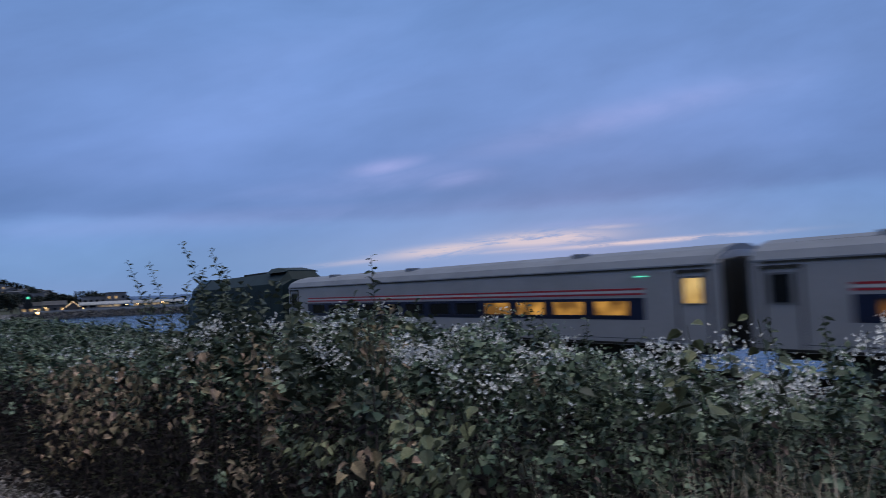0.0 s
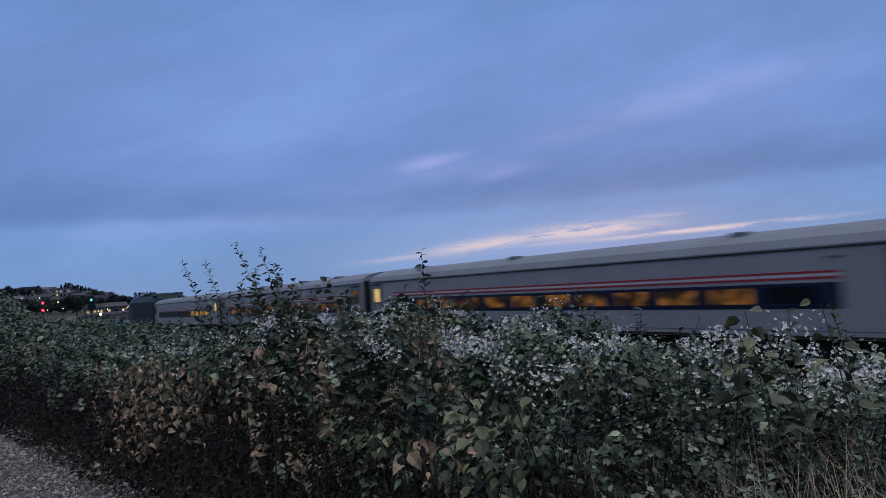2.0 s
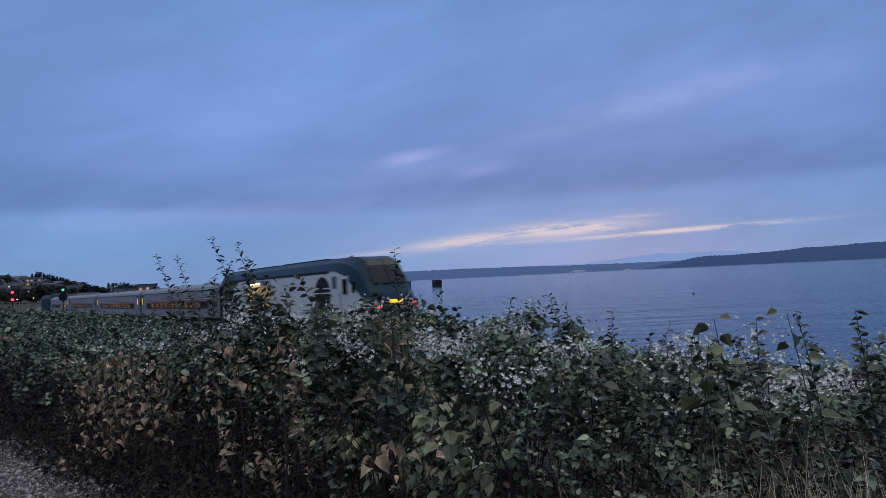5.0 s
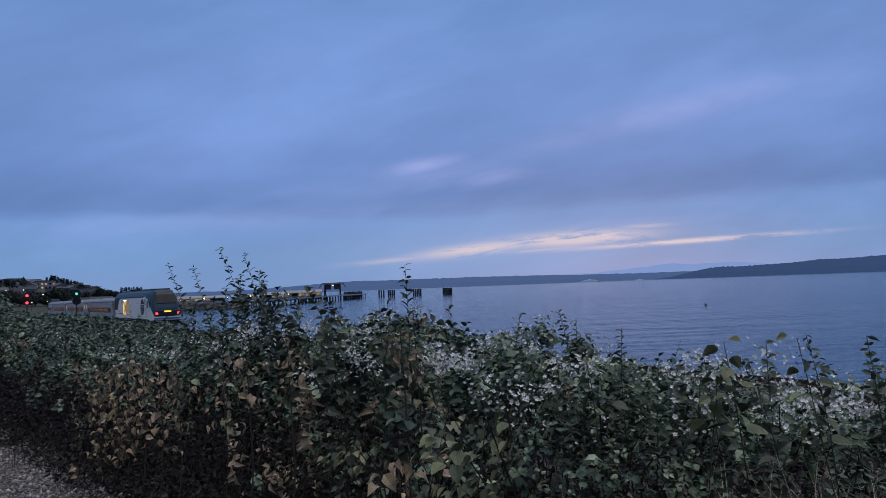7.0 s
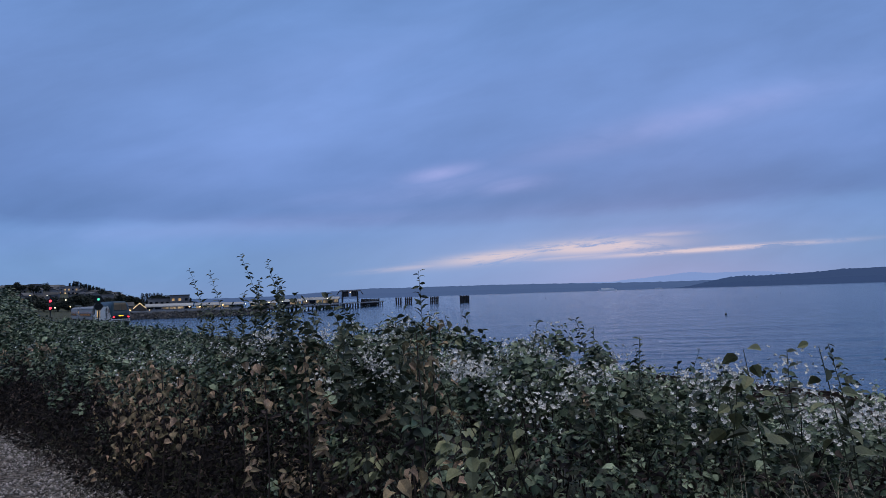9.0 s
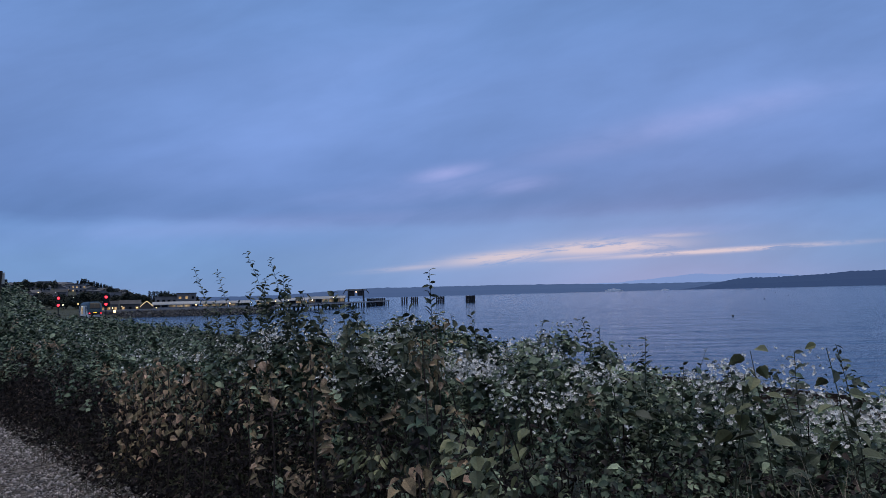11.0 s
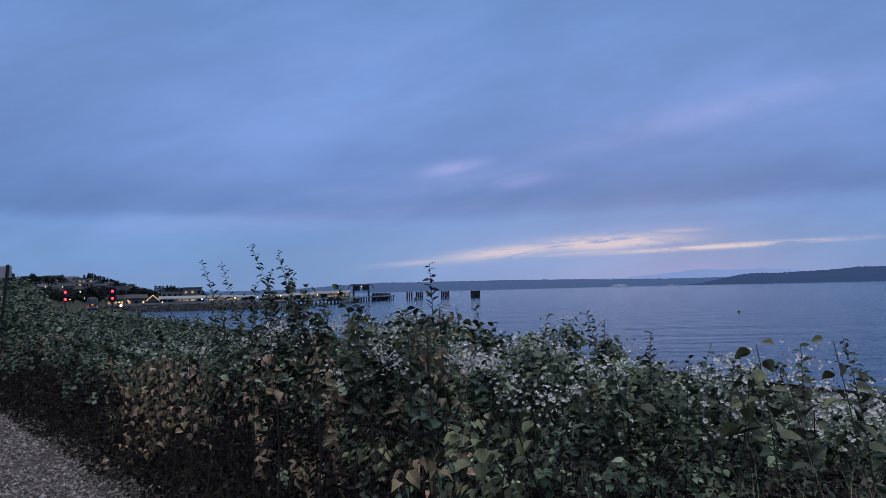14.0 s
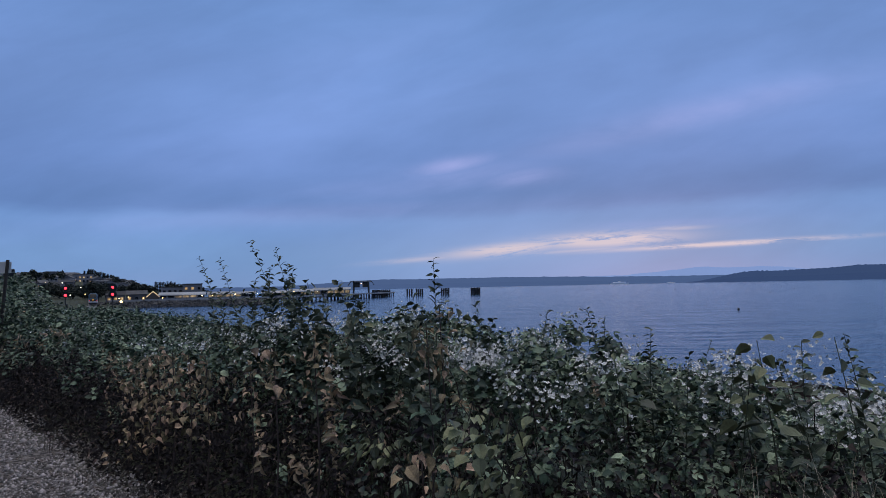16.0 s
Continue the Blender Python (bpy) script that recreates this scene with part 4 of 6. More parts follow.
def build_town():
    rnd = random.Random(11)
    for i in range(105):
        az = 25.3 + 10.2 * rnd.random()
        dist = 480 + 280 * rnd.random()
        x, y = view_place(az, dist)
        z = land_z(x, y)
        if z < -1.6:
            continue
        big = rnd.random() < 0.22
        h = gable_house(13 if big else 6 + 4 * rnd.random(), 8, 5.6 if big else 2.9 + 1.8 * rnd.random(), 1.2 + rnd.random(), 0.16 if big else 0.12, rnd, flat=big)
        h.matrix_world = pose(x, y, z - 0.5, 0, 0, facing(x, y) + rnd.choice((-70, -25, 0, 20, 65)) + rnd.uniform(-12, 12))
        tagged(h, "grey flat-roofed apartment block on the town's hillside" if big else "grey gabled house on the town's hillside", "house", group="houses on the hill")
    # waterfront: a school-like block with lit upper windows, a gabled house with lights along its eaves
    for az, dist, base, w, d, hgt, rh, lit, flat, label in (
            (21.15, 372, -1.5, 9.5, 12, 6.9, 0, 0.85, True, "flat-roofed waterfront building with lit upper windows"),
            (22.5, 376, -1.5, 13, 12, 5.4, 0, 0.05, True, "grey flat-roofed waterfront building"),
            (25.3, 352, -1.6, 9, 8, 2.6, 1.8, 0.3, False, "small gabled house on the waterfront"),
            (26.8, 345, -1.6, 8, 7, 2.6, 1.6, 0.3, False, "small gabled house on the waterfront")):
        x, y = view_place(az, dist)
        h = gable_house(w, d, hgt, rh, lit, rnd, flat)
        h.matrix_world = pose(x, y, base, 0, 0, facing(x, y) + rnd.uniform(-4, 4))
        tagged(h, label, "building", group="waterfront buildings")
    x, y = view_place(24.1, 332)
    h = gable_house(8, 5.6, 1.4, 2.5, 0.5, rnd)
    gable_lights(h, 8, 5.6, 1.4, 2.5)
    h.matrix_world = pose(x, y, -1.7, 0, 0, facing(x, y) + 90)
    tagged(h, "gabled waterfront house with warm lights along its eaves", "building", group="waterfront buildings")
    for az, dist, w, d, hgt, rise, lit in ((21.9, 322, 19, 8, 1.7, 1.0, 0.5), (18.9, 318, 11, 6, 1.7, 0.9, 0.6), (17.0, 322, 9, 6, 1.6, 0.8, 0.5), (14.6, 330, 12, 6, 1.7, 0.8, 0.6),
                                           (12.4, 352, 12, 6, 2.0, 1.0, 0.7), (10.5, 372, 11, 7, 2.4, 1.1, 0.7), (8.9, 388, 9, 7, 2.6, 1.0, 0.6)):
        x, y = view_place(az, dist)
        h = yard_shed(w, d, hgt, rise, lit, rnd)
        h.matrix_world = pose(x, y, -1.15, 0, 0, facing(x, y) + rnd.uniform(-6, 6))
        tagged(h, "long low ferry shed with a pale roof and bays glowing as if lamplit", "shed", group="ferry sheds on the waterfront")
    # street and yard lamps: bearing, distance, height of the globe, its radius
    for az, dist, z, r, mat in ((26.4, 246, -1.25, 0.42, "lamp_warm"), (26.55, 252, -0.2, 0.16, "lamp_warm"), (25.9, 300, 0.0, 0.2, "lamp_warm"), (24.8, 330, -0.9, 0.22, "lamp_warm"), (23.4, 310, -0.9, 0.2, "lamp_warm"),
                                (29.2, 420, 5.2, 0.24, "lamp_white"), (30.4, 450, 8.5, 0.22, "lamp_white"), (28.4, 400, 3.6, 0.22, "lamp_warm"), (31.5, 470, 9, 0.25, "lamp_warm"), (29.9, 330, 1.2, 0.18, "lamp_white"), (27.5, 380, 1.8, 0.2, "lamp_warm"),
                                (28.9, 360, 1.5, 0.2, "lamp_warm"), (32.4, 470, 7.0, 0.22, "lamp_warm"), (20.4, 312, -0.2, 0.28, "lamp_warm"), (19.6, 314, -0.3, 0.2, "lamp_warm"), (17.8, 318, 0.0, 0.28, "lamp_warm"), (16.0, 320, 0.2, 0.22, "lamp_white"),
                                (14.1, 325, 0.5, 0.25, "lamp_warm"), (13.0, 340, 0.6, 0.2, "lamp_warm"), (11.0, 360, 0.4, 0.24, "lamp_white"), (10.0, 372, 0.2, 0.34, "lamp_warm"), (9.2, 384, 1.4, 0.22, "lamp_warm")):
        x, y = view_place(az, dist)
        g = min(max(land_z(x, y), -2.9) if az > 22 else -1.2, z - 0.6)
        lamp = empty("street_lamp", pose(x, y, g))
        part("post", tube([(0, 0, -0.3), (0, 0, z - g)], 0.07, 0.05), M["mast"], lamp)
        bm = bmesh.new()
        bmesh.ops.create_icosphere(bm, subdivisions=2, radius=r)
        bmesh.ops.translate(bm, verts=bm.verts[:], vec=(0, 0, z - g))
        part("globe", bm, M[mat], lamp)
        tagged(lamp, "lit street lamp with a glowing globe on the waterfront", "lamp", group="street lamps")


def clump_cloud(n, rnd_state, pick, size):
    """Many small folded leaf clumps; pick gives their places."""
    P = pick(n, rnd_state)
    return leaves_mesh("crown", P, rnd_state.uniform(size * 0.6, size * 1.4, n), rnd_state, LEAF_SIMPLE, up=0.3)


LEAF_SIMPLE = (np.array([(0, 0, 0), (0.5, 0.28, 0.06), (0.5, -0.28, 0.06), (1.0, 0, -0.08)]), [(0, 1, 2), (1, 3, 2)])
# pointed oval blade folded along its midrib, tip drooping
LEAF_OVAL = (np.array([(0, 0, 0), (0.26, 0.31, 0.07), (0.3, 0, -0.02), (0.26, -0.31, 0.07), (0.62, 0.28, 0.03), (0.64, 0, -0.07), (0.62, -0.28, 0.03), (1.0, 0, -0.22)]),
             [(0, 2, 1), (0, 3, 2), (1, 2, 5, 4), (2, 3, 6, 5), (4, 5, 7), (5, 6, 7)])
LEAF_CURL = (np.array([(0, 0, 0), (0.3, 0.2, 0.16), (0.3, 0, 0.02), (0.3, -0.18, 0.12), (0.6, 0.16, 0.02), (0.62, -0.02, -0.2), (0.6, -0.2, 0.0), (0.85, 0.05, -0.5)]),
             [(0, 2, 1), (0, 3, 2), (1, 2, 5, 4), (2, 3, 6, 5), (4, 5, 7), (5, 6, 7)])
LEAF_NARROW = (np.array([(0, 0, 0), (0.3, 0.17, 0.05), (0.33, 0, 0.0), (0.3, -0.17, 0.05), (0.66, 0.15, -0.03), (0.68, 0, -0.09), (0.66, -0.15, -0.03), (1.0, 0, -0.28)]),
               LEAF_OVAL[1])
# five cupped petals
PETALS = []
PET_F = []
for _k in range(5):
    _a = _k * 2 * math.pi / 5
    _b = len(PETALS)
    for _r, _w, _z in ((0.05, 0.0, 0.0), (0.32, 0.24, 0.1), (0.32, -0.24, 0.1), (0.55, 0.0, 0.26)):
        PETALS.append((_r * math.cos(_a) - _w * math.sin(_a), _r * math.sin(_a) + _w * math.cos(_a), _z))
    PET_F += [(_b, _b + 2, _b + 1), (_b + 1, _b + 2, _b + 3)]
BLOSSOM = (np.array(PETALS), PET_F)


def leaves_mesh(name, P, size, rs, shape, up=0.5, head=None, out=0.0):
    """One mesh of many leaves at the places P (n,3). up: how much the blades face the sky."""
    V, Fs = shape
    n = len(P)
    yaw = rs.uniform(0, 2 * np.pi, n) if head is None else head + rs.normal(0, 0.35, n)
    nrm = np.stack([rs.normal(0, 1, n), rs.normal(0, 1, n), np.abs(rs.normal(0, 0.6, n)) + up * 2.2], 1)
    nrm = nrm - out * np.array(OUT)[None]
    nrm /= np.linalg.norm(nrm, axis=1, keepdims=True)
    fx = np.stack([np.cos(yaw), np.sin(yaw), rs.normal(-0.15, 0.3, n)], 1)
    ax = fx - nrm * (fx * nrm).sum(1, keepdims=True)
    ax /= np.linalg.norm(ax, axis=1, keepdims=True)
    ay = np.cross(nrm, ax)
    k = len(V)
    W = P[:, None, :] + size[:, None, None] * (V[None, :, 0:1] * ax[:, None] + V[None, :, 1:2] * ay[:, None] * rs.uniform(0.8, 1.25, (n, 1, 1)) + V[None, :, 2:3] * nrm[:, None] * rs.uniform(0.4, 1.8, (n, 1, 1)))
    W = W.reshape(-1, 3)
    me = bpy.data.meshes.new(name)
    tri = np.array([f for f in Fs if len(f) == 3])
    quad = np.array([f for f in Fs if len(f) == 4])
    off = (np.arange(n) * k)[:, None, None]
    loops, starts, total = [], [], 0
    for arr in (tri, quad):
        if len(arr):
            a = (arr[None] + off).reshape(-1, arr.shape[1])
            loops.append(a.ravel())
            starts.append(total + np.arange(len(a)) * arr.shape[1])
            total += a.size
    loops = np.concatenate(loops).astype(np.int32)
    starts = np.concatenate(starts).astype(np.int32)
    me.vertices.add(len(W))
    me.vertices.foreach_set("co", W.astype(np.float32).ravel())
    me.loops.add(len(loops))
    me.loops.foreach_set("vertex_index", loops)
    me.polygons.add(len(starts))
    me.polygons.foreach_set("loop_start", starts)
    me.update(calc_edges=True)
    me.validate()
    return me


def crown_row(x, y, h, rs):
    tree = empty("conifer_tree", pose(x, y, max(land_z(x, y), -1.4)))
    part("trunk", tube([(0, 0, -1), (0, 0, h * 0.96)], 0.2, 0.04), M["bark"], tree)

    def pick(n, r):
        z = r.uniform(0.1, 1.0, n)
        rad = (1 - z) * h * 0.16 * np.sqrt(r.uniform(0.1, 1, n)) + 0.08
        a = r.uniform(0, 6.283, n)
        return np.stack([rad * np.cos(a), rad * np.sin(a), z * h], 1)
    mesh_part("crown", clump_cloud(260, rs, pick, 0.6), M["conifer"], tree)
    tagged(tree, "small dark conifer in a row behind the waterfront", "tree", group="conifers behind the waterfront")


def build_trees():
    rs = np.random.RandomState(5)
    for i in range(11):
        x, y = view_place(23.95 - 1.45 * i / 10 + rs.uniform(-0.05, 0.05), 440)
        crown_row(x, y, rs.uniform(6.8, 8.6), rs)
    # row of conifers on the hill's crest, and broad dark trees below
    for i in range(17):
        az = 28.9 - 2.1 * i / 16 + rs.uniform(-0.06, 0.06)
        x, y = view_place(az, 690 + rs.uniform(-10, 10))
        g = land_z(x, y)
        h = rs.uniform(7.0, 11.5) * (1.0 - 0.22 * (i > 8)) + 1
        tree = empty("conifer_tree", pose(x, y, g))
        part("trunk", tube([(0, 0, -1), (0, 0, h * 0.96)], 0.3, 0.05), M["bark"], tree)

        def pick(n, r):
            z = r.uniform(0.12, 1.0, n) ** 0.9
            rad = (1 - z) * h * 0.17 * (0.75 + 0.25 * np.sin(z * 40)) * np.sqrt(r.uniform(0.1, 1, n)) + 0.12
            a = r.uniform(0, 6.283, n)
            return np.stack([rad * np.cos(a), rad * np.sin(a), z * h], 1)
        mesh_part("crown", clump_cloud(420, rs, pick, 0.9), M["conifer"], tree)
        tagged(tree, "tall narrow dark conifer on the hill crest", "tree", group="conifers on the hill")
    for az, dist, h, w in ((26.9, 400, 9.5, 6.5), (27.6, 430, 6, 7), (26.1, 420, 7.0, 7), (25.6, 430, 5.5, 7), (29.3, 330, 8, 9), (28.3, 350, 8, 8), (33.4, 520, 13, 7), (34.0, 540, 10, 8),
                           (32.6, 560, 9, 7), (31.8, 580, 8, 9), (30.2, 400, 5, 8), (31.0, 405, 5, 9), (31.9, 410, 5.5, 9), (32.7, 415, 5, 8), (29.5, 395, 5, 8), (28.8, 410, 5.5, 8), (30.6, 440, 6, 9), (31.5, 450, 6, 8), (29.9, 455, 6.5, 8), (32.3, 455, 6, 9), (33.0, 440, 6, 8), (29.2, 470, 6, 8), (27.8, 520, 9, 9), (23.9, 440, 7, 8), (23.4, 450, 6.5, 9), (24.4, 430, 7.0, 7), (21.9, 420, 4.5, 9)):
        x, y = view_place(az - 1.3, dist)
        g = max(land_z(x, y), -1.5)
        tree = empty("broadleaf_tree", pose(x, y, g))
        bm = tube([(0, 0, -1), (0.1, 0, h * 0.5), (0, 0.1, h * 0.85)], 0.35, 0.08)
        for a in (0.3, 2.2, 4.4):
            tube([(0, 0, h * 0.35), (w * 0.25 * math.cos(a), w * 0.25 * math.sin(a), h * 0.7)], 0.14, 0.05, 5, bm)
        part("trunk", bm, M["bark"], tree)
        blobs = np.stack([rs.uniform(-0.38, 0.38, 9) * w, rs.uniform(-0.38, 0.38, 9) * w, rs.uniform(0.45, 0.86, 9) * h], 1)
        br = rs.uniform(0.16, 0.28, 9) * w

        def pick(n, r):
            b = r.randint(0, 9, n)
            d = r.normal(0, 1, (n, 3))
            d /= np.linalg.norm(d, axis=1, keepdims=True)
            return blobs[b] + d * br[b][:, None] * r.uniform(0.5, 1.05, n)[:, None]
        mesh_part("crown", clump_cloud(1100, rs, pick, 0.95), M["broadleaf"], tree)
        tagged(tree, "dark full-crowned broadleaf tree near the waterfront", "tree", group="broadleaf trees of the town")


def build_pier():
    root, knee, head = (Vector((*view_place(*v), 0)) for v in ((27.0, 290), (14.6, 276), (5.0, 415)))
    pier = empty("ferry_pier")
    up = lambda z: Vector((0, 0, z))

    def strip(name, a, b, w0, w1, z0, z1, mat):
        d = (b - a).normalized()
        side = Vector((d.y, -d.x, 0))
        part(name, loft([[tuple(c + side * w + up(z)) for w, z in ((w0, z0), (w1, z0), (w1, z1), (w0, z1))] for c in (a, b)]), mat, pier)

    for a, b in ((root, knee), (knee, head)):
        strip("deck", a, b, -5, 5, -1.75, -1.3, M["concrete"])
        strip("kerb", a, b, 4.7, 5.0, -1.298, -1.05, M["shed_roof"])
    d = (head - knee).normalized()
    side = Vector((d.y, -d.x, 0))
    for i in range(34):
        c = knee + (head - knee) * (i / 33)
        for w in (-4, 4):
            part("post", tube([tuple(c + side * w + up(SEA_Z - 3)), tuple(c + side * w + up(-1.75))], 0.28, sides=7), M["pile"], pier)
    for a, b in ((root, knee), (knee, head)):
        d = (b - a).normalized()
        side = Vector((d.y, -d.x, 0))
        for i in range(30):
            c = a + (b - a) * (i / 30) + side * 4.85
            part("rail_post", box(c.x - 0.05, c.x + 0.05, c.y - 0.05, c.y + 0.05, -1.05, -0.35), M["mast"], pier)
    tagged(pier, "long concrete ferry pier on dark timber piles", "pier")
    # rock breakwater along its root
    rs = np.random.RandomState(3)
    bm = bmesh.new()
    d = (knee - root).normalized()
    side = Vector((d.y, -d.x, 0))
    for i in range(950):
        w = rs.uniform(4.6, 9.5)
        c = root + (knee - root) * rs.uniform(-0.05, 1.03) + side * w
        r = rs.uniform(0.5, 1.15)
        mt = Matrix.Translation((c.x, c.y, -2.3 - (w - 4.6) * 0.42)) @ Euler(rs.uniform(0, 6, 3)).to_matrix().to_4x4() @ Matrix.Diagonal((r, r * 0.8, r * 0.6, 1))
        bmesh.ops.create_cube(bm, size=1.6, matrix=mt)
    rocks = part("breakwater", bm, M["rock"])
    tagged(rocks, "dark breakwater of heaped boulders beside the pier", "breakwater", kind="stuff")
    # pile clusters standing in the water off the pier's end
    def dolphin(x, y, cols, rows, gap, cap, top=0.35):
        g = empty("pile_cluster", pose(x, y, SEA_Z))
        for i in range(cols):
            for j in range(rows):
                px, py = (i - (cols - 1) / 2) * gap, (j - (rows - 1) / 2) * gap
                part("pile", tube([(px, py, -3), (px + 0.03 * i, py, 4.3 + top + 0.15 * math.sin(i * 3 + j))], 0.5, sides=8), M["pile"], g)
        if cap:
            w = (cols - 1) / 2 * gap + 0.5
            for z in (1.4, 3.0):
                part("waling", box(-w, w, -(rows - 1) / 2 * gap - 0.55, -(rows - 1) / 2 * gap - 0.3, z, z + 0.5), M["pile"], g)
        tagged(g, "cluster of dark timber piles standing in the sea", "piles", group="pile clusters off the pier")
    dolphin(-23.0, 431, 3, 2, 1.5, False)
    dolphin(-16.4, 431, 4, 3, 1.25, True)
    dolphin(0.6, 431, 5, 3, 1.15, True)
    dolphin(20.6, 431, 6, 3, 1.05, True)
    dolphin(-40.5, 418, 9, 3, 1.3, True, 0.2)
    # lifting gantry at the ferry slip
    g = empty("slip_gantry", pose(-52, 408, -1.2))
    for x in (-5, 5):
        for y in (-2, 2):
            part("leg", tube([(x, y, -6), (x * 0.9, y, 7.6)], 0.35, sides=6), M["mast"], g)
    part("cross_beam", box(-6, 6, -2.2, 2.2, 6.6, 7.6, 0.1), M["wallpaint"], g)
    part("counterweight", box(-4, -1, -1.6, 1.6, 3.4, 6.6, 0.1), M["pile"], g)
    part("counterweight", box(1, 4, -1.6, 1.6, 3.4, 6.6, 0.1), M["pile"], g)
    for x in (-6.6, 6.6):
        part("brace", tube([(x * 0.95, 0, 7.4), (x * 1.25, 0, 4.5)], 0.25), M["mast"], g)
    part("work_lamp", box(0.2, 0.8, -2.5, -2.2, 5.6, 6.0), M["lamp_warm"], g)
    tagged(g, "dark lifting gantry of the ferry slip on the pier end", "gantry")


VANES = []


def build_signals():
    def annulus(hz, y0, y1, r0, r1, n=20):
        ring = lambda r, y: [(r * math.cos(k * 2 * math.pi / n), y, hz + r * math.sin(k * 2 * math.pi / n)) for k in range(n)]
        return loft([ring(r0, y0), ring(r1, y0), ring(r1, y1), ring(r0, y1), ring(r0, y0)], caps=False)

    for x, y, vanes in ((-64.1, 110.1, False), (-56.1, 110.1, True)):
        v = Vector((x, y, 0))
        g = ground_z(v.dot(ALONG), v.dot(OUT))
        sg = empty("railway_signal", pose(x, y, g, 0, 0, facing(x, y)))
        h1, h2 = 2.64 - g, 1.44 - g
        part("mast", tube([(0, 0.25, -0.5), (0, 0.25, h1 + 0.7)], 0.09), M["mast"], sg)
        for k, hz in enumerate((h1, h2)):
            hd = part("signal_head", annulus(hz, -0.06, 0.0, 0.22, 0.65 if vanes else 0.45), M["black"], sg, "round black backing plate")
            part("visor", tube([(0, -0.06, hz + 0.3), (0, -0.4, hz + 0.28)], 0.10, sides=6), M["black"], hd)
            part("housing", tube([(0, 0.12, hz), (0, 0.16, hz)], 0.63 if vanes else 0.43, sides=18), M["black"], hd)
            vane = part("lens_vane", tube([(0, 0.09, hz), (0, 0.11, hz)], 0.21, sides=14), M["red_lamp"], sg, "glowing red lens")
            if vanes:
                # the upper vane also carries a green lens, the lower a blank
                part("green_lens" if k == 0 else "blank", tube([(0, 0.06, hz + 0.43), (0, 0.08, hz + 0.43)], 0.21, sides=14), M["green_lamp"] if k == 0 else M["black"], vane)
                VANES.append(vane)
        part("case", box(-0.35, 0.35, 0.35, 0.85, 0.0, 1.4, 0.04), M["mast"], sg)
        tagged(sg, "railway signal mast with two round glowing lights", "signal", group="railway signals")
    # signal seen from behind on a far mast and the leaning sign post by the path
    x, y = view_place(33.8, 46)
    g = land_z(x, y)
    sg = empty("railway_signal", pose(x, y, g, 0, 0, facing(x, y)))
    part("mast", tube([(0, 0, -0.5), (0, 0, 3.1 - g)], 0.07), M["mast"], sg)
    for dz in (2.75, 1.6):
        part("signal_head", box(-0.28, 0.28, -0.2, 0.2, dz - g - 0.4, dz - g + 0.4, 0.05), M["black"], sg)
    tagged(sg, "dark unlit railway signal seen from behind", "signal", group="railway signals")
    post = empty("sign_post", pose(-8.93, 12.95, -0.05, 0, 0, 30))
    part("post", tube([(0, 0, -0.3), (0.19, 0, 2.36)], 0.036, 0.032, 6), M["post"], post)
    part("plate", box(0.05, 0.25, 0.05, 0.062, 2.1, 2.33), M["sign"], post, "white square plate seen from behind")
    tagged(post, "leaning wooden post that carries a white plate", "sign post")


def build_buoys():
    for x, y in ((58.8, 130.6), (170, 480), (150, 300), (215, 400), (290, 560), (90, 520), (310, 430)):
        b = empty("buoy", pose(x, y, SEA_Z))
        r = 0.16 + y * 0.0006
        bm = bmesh.new()
        bmesh.ops.create_icosphere(bm, subdivisions=2, radius=r)
        bmesh.ops.scale(bm, vec=(1, 1, 0.85), verts=bm.verts[:])
        bmesh.ops.translate(bm, verts=bm.verts[:], vec=(0, 0, r * 0.4))
        part("float", bm, M["black"], b)
        part("eye", tube([(0, 0, r), (0, 0, r * 1.5)], 0.05), M["mast"], b)
        tagged(b, "small dark mooring buoy afloat on the sea", "buoy", group="mooring buoys")
    for x, y, k in ((831, 3087, 1.0), (1051, 3019, 0.45)):
        f = empty("ferry", pose(x, y, SEA_Z, 0, 0, -17))
        part("hull", loft([[(p * k, -6 * w * k, -1), (p * k, -7 * w * k, 6 * k), (p * k, 7 * w * k, 6 * k), (p * k, 6 * w * k, -1)] for p, w in ((-42, 0.5), (-34, 1), (34, 1), (42, 0.5))]), M["white"], f)
        part("upper_deck", box(-30 * k, 30 * k, -6 * k, 6 * k, 6 * k, 11 * k, 0.3), M["white"], f)
        part("wheelhouse", box(-6 * k, 6 * k, -4 * k, 4 * k, 11 * k, 13.5 * k, 0.3), M["white"], f)
        tagged(f, "white ferry far out on the water" if k == 1 else "small white boat far out on the water", "ferry", group="boats on the far water")


# ---- the thicket beside the path ----
def crest(s):
    """Height of the thicket's top along the path."""
    h = np.interp(s, [-2, 0.6, 1.1, 1.4, 1.8, 2.5, 3.1, 3.6, 4.2, 5.0, 5.6, 6.5, 8, 9.4, 11, 14, 20, 66],
                  [1.33, 1.32, 1.19, 1.12, 1.12, 1.15, 1.22, 1.12, 1.20, 1.34, 1.24, 1.04, 0.98, 0.96, 0.98, 1.00, 1.02, 1.06])
    return h


def envelope(s, q):
    """Height of the thicket's surface at (s, q) above the ground there, 0 outside."""
    f = front_line(s)
    x = q - f
    rise = np.clip(x / 0.75, 0, 1) ** 0.55
    back = 1 - np.clip((q - 5.5) / 5.5, 0, 1) * 0.35
    inland = np.clip((0.05 * s - q) / 0.6, 0, 1) * np.clip((s - 9) / 6, 0, 1) * 0.42
    # the scrub climbs onto the bank further along
    bank = np.clip((0.055 * s - q) / 1.6, 0, 1) * np.clip((s - 20) / 24, 0, 1) * 1.15
    return (crest(s) + inland + bank) * rise * back


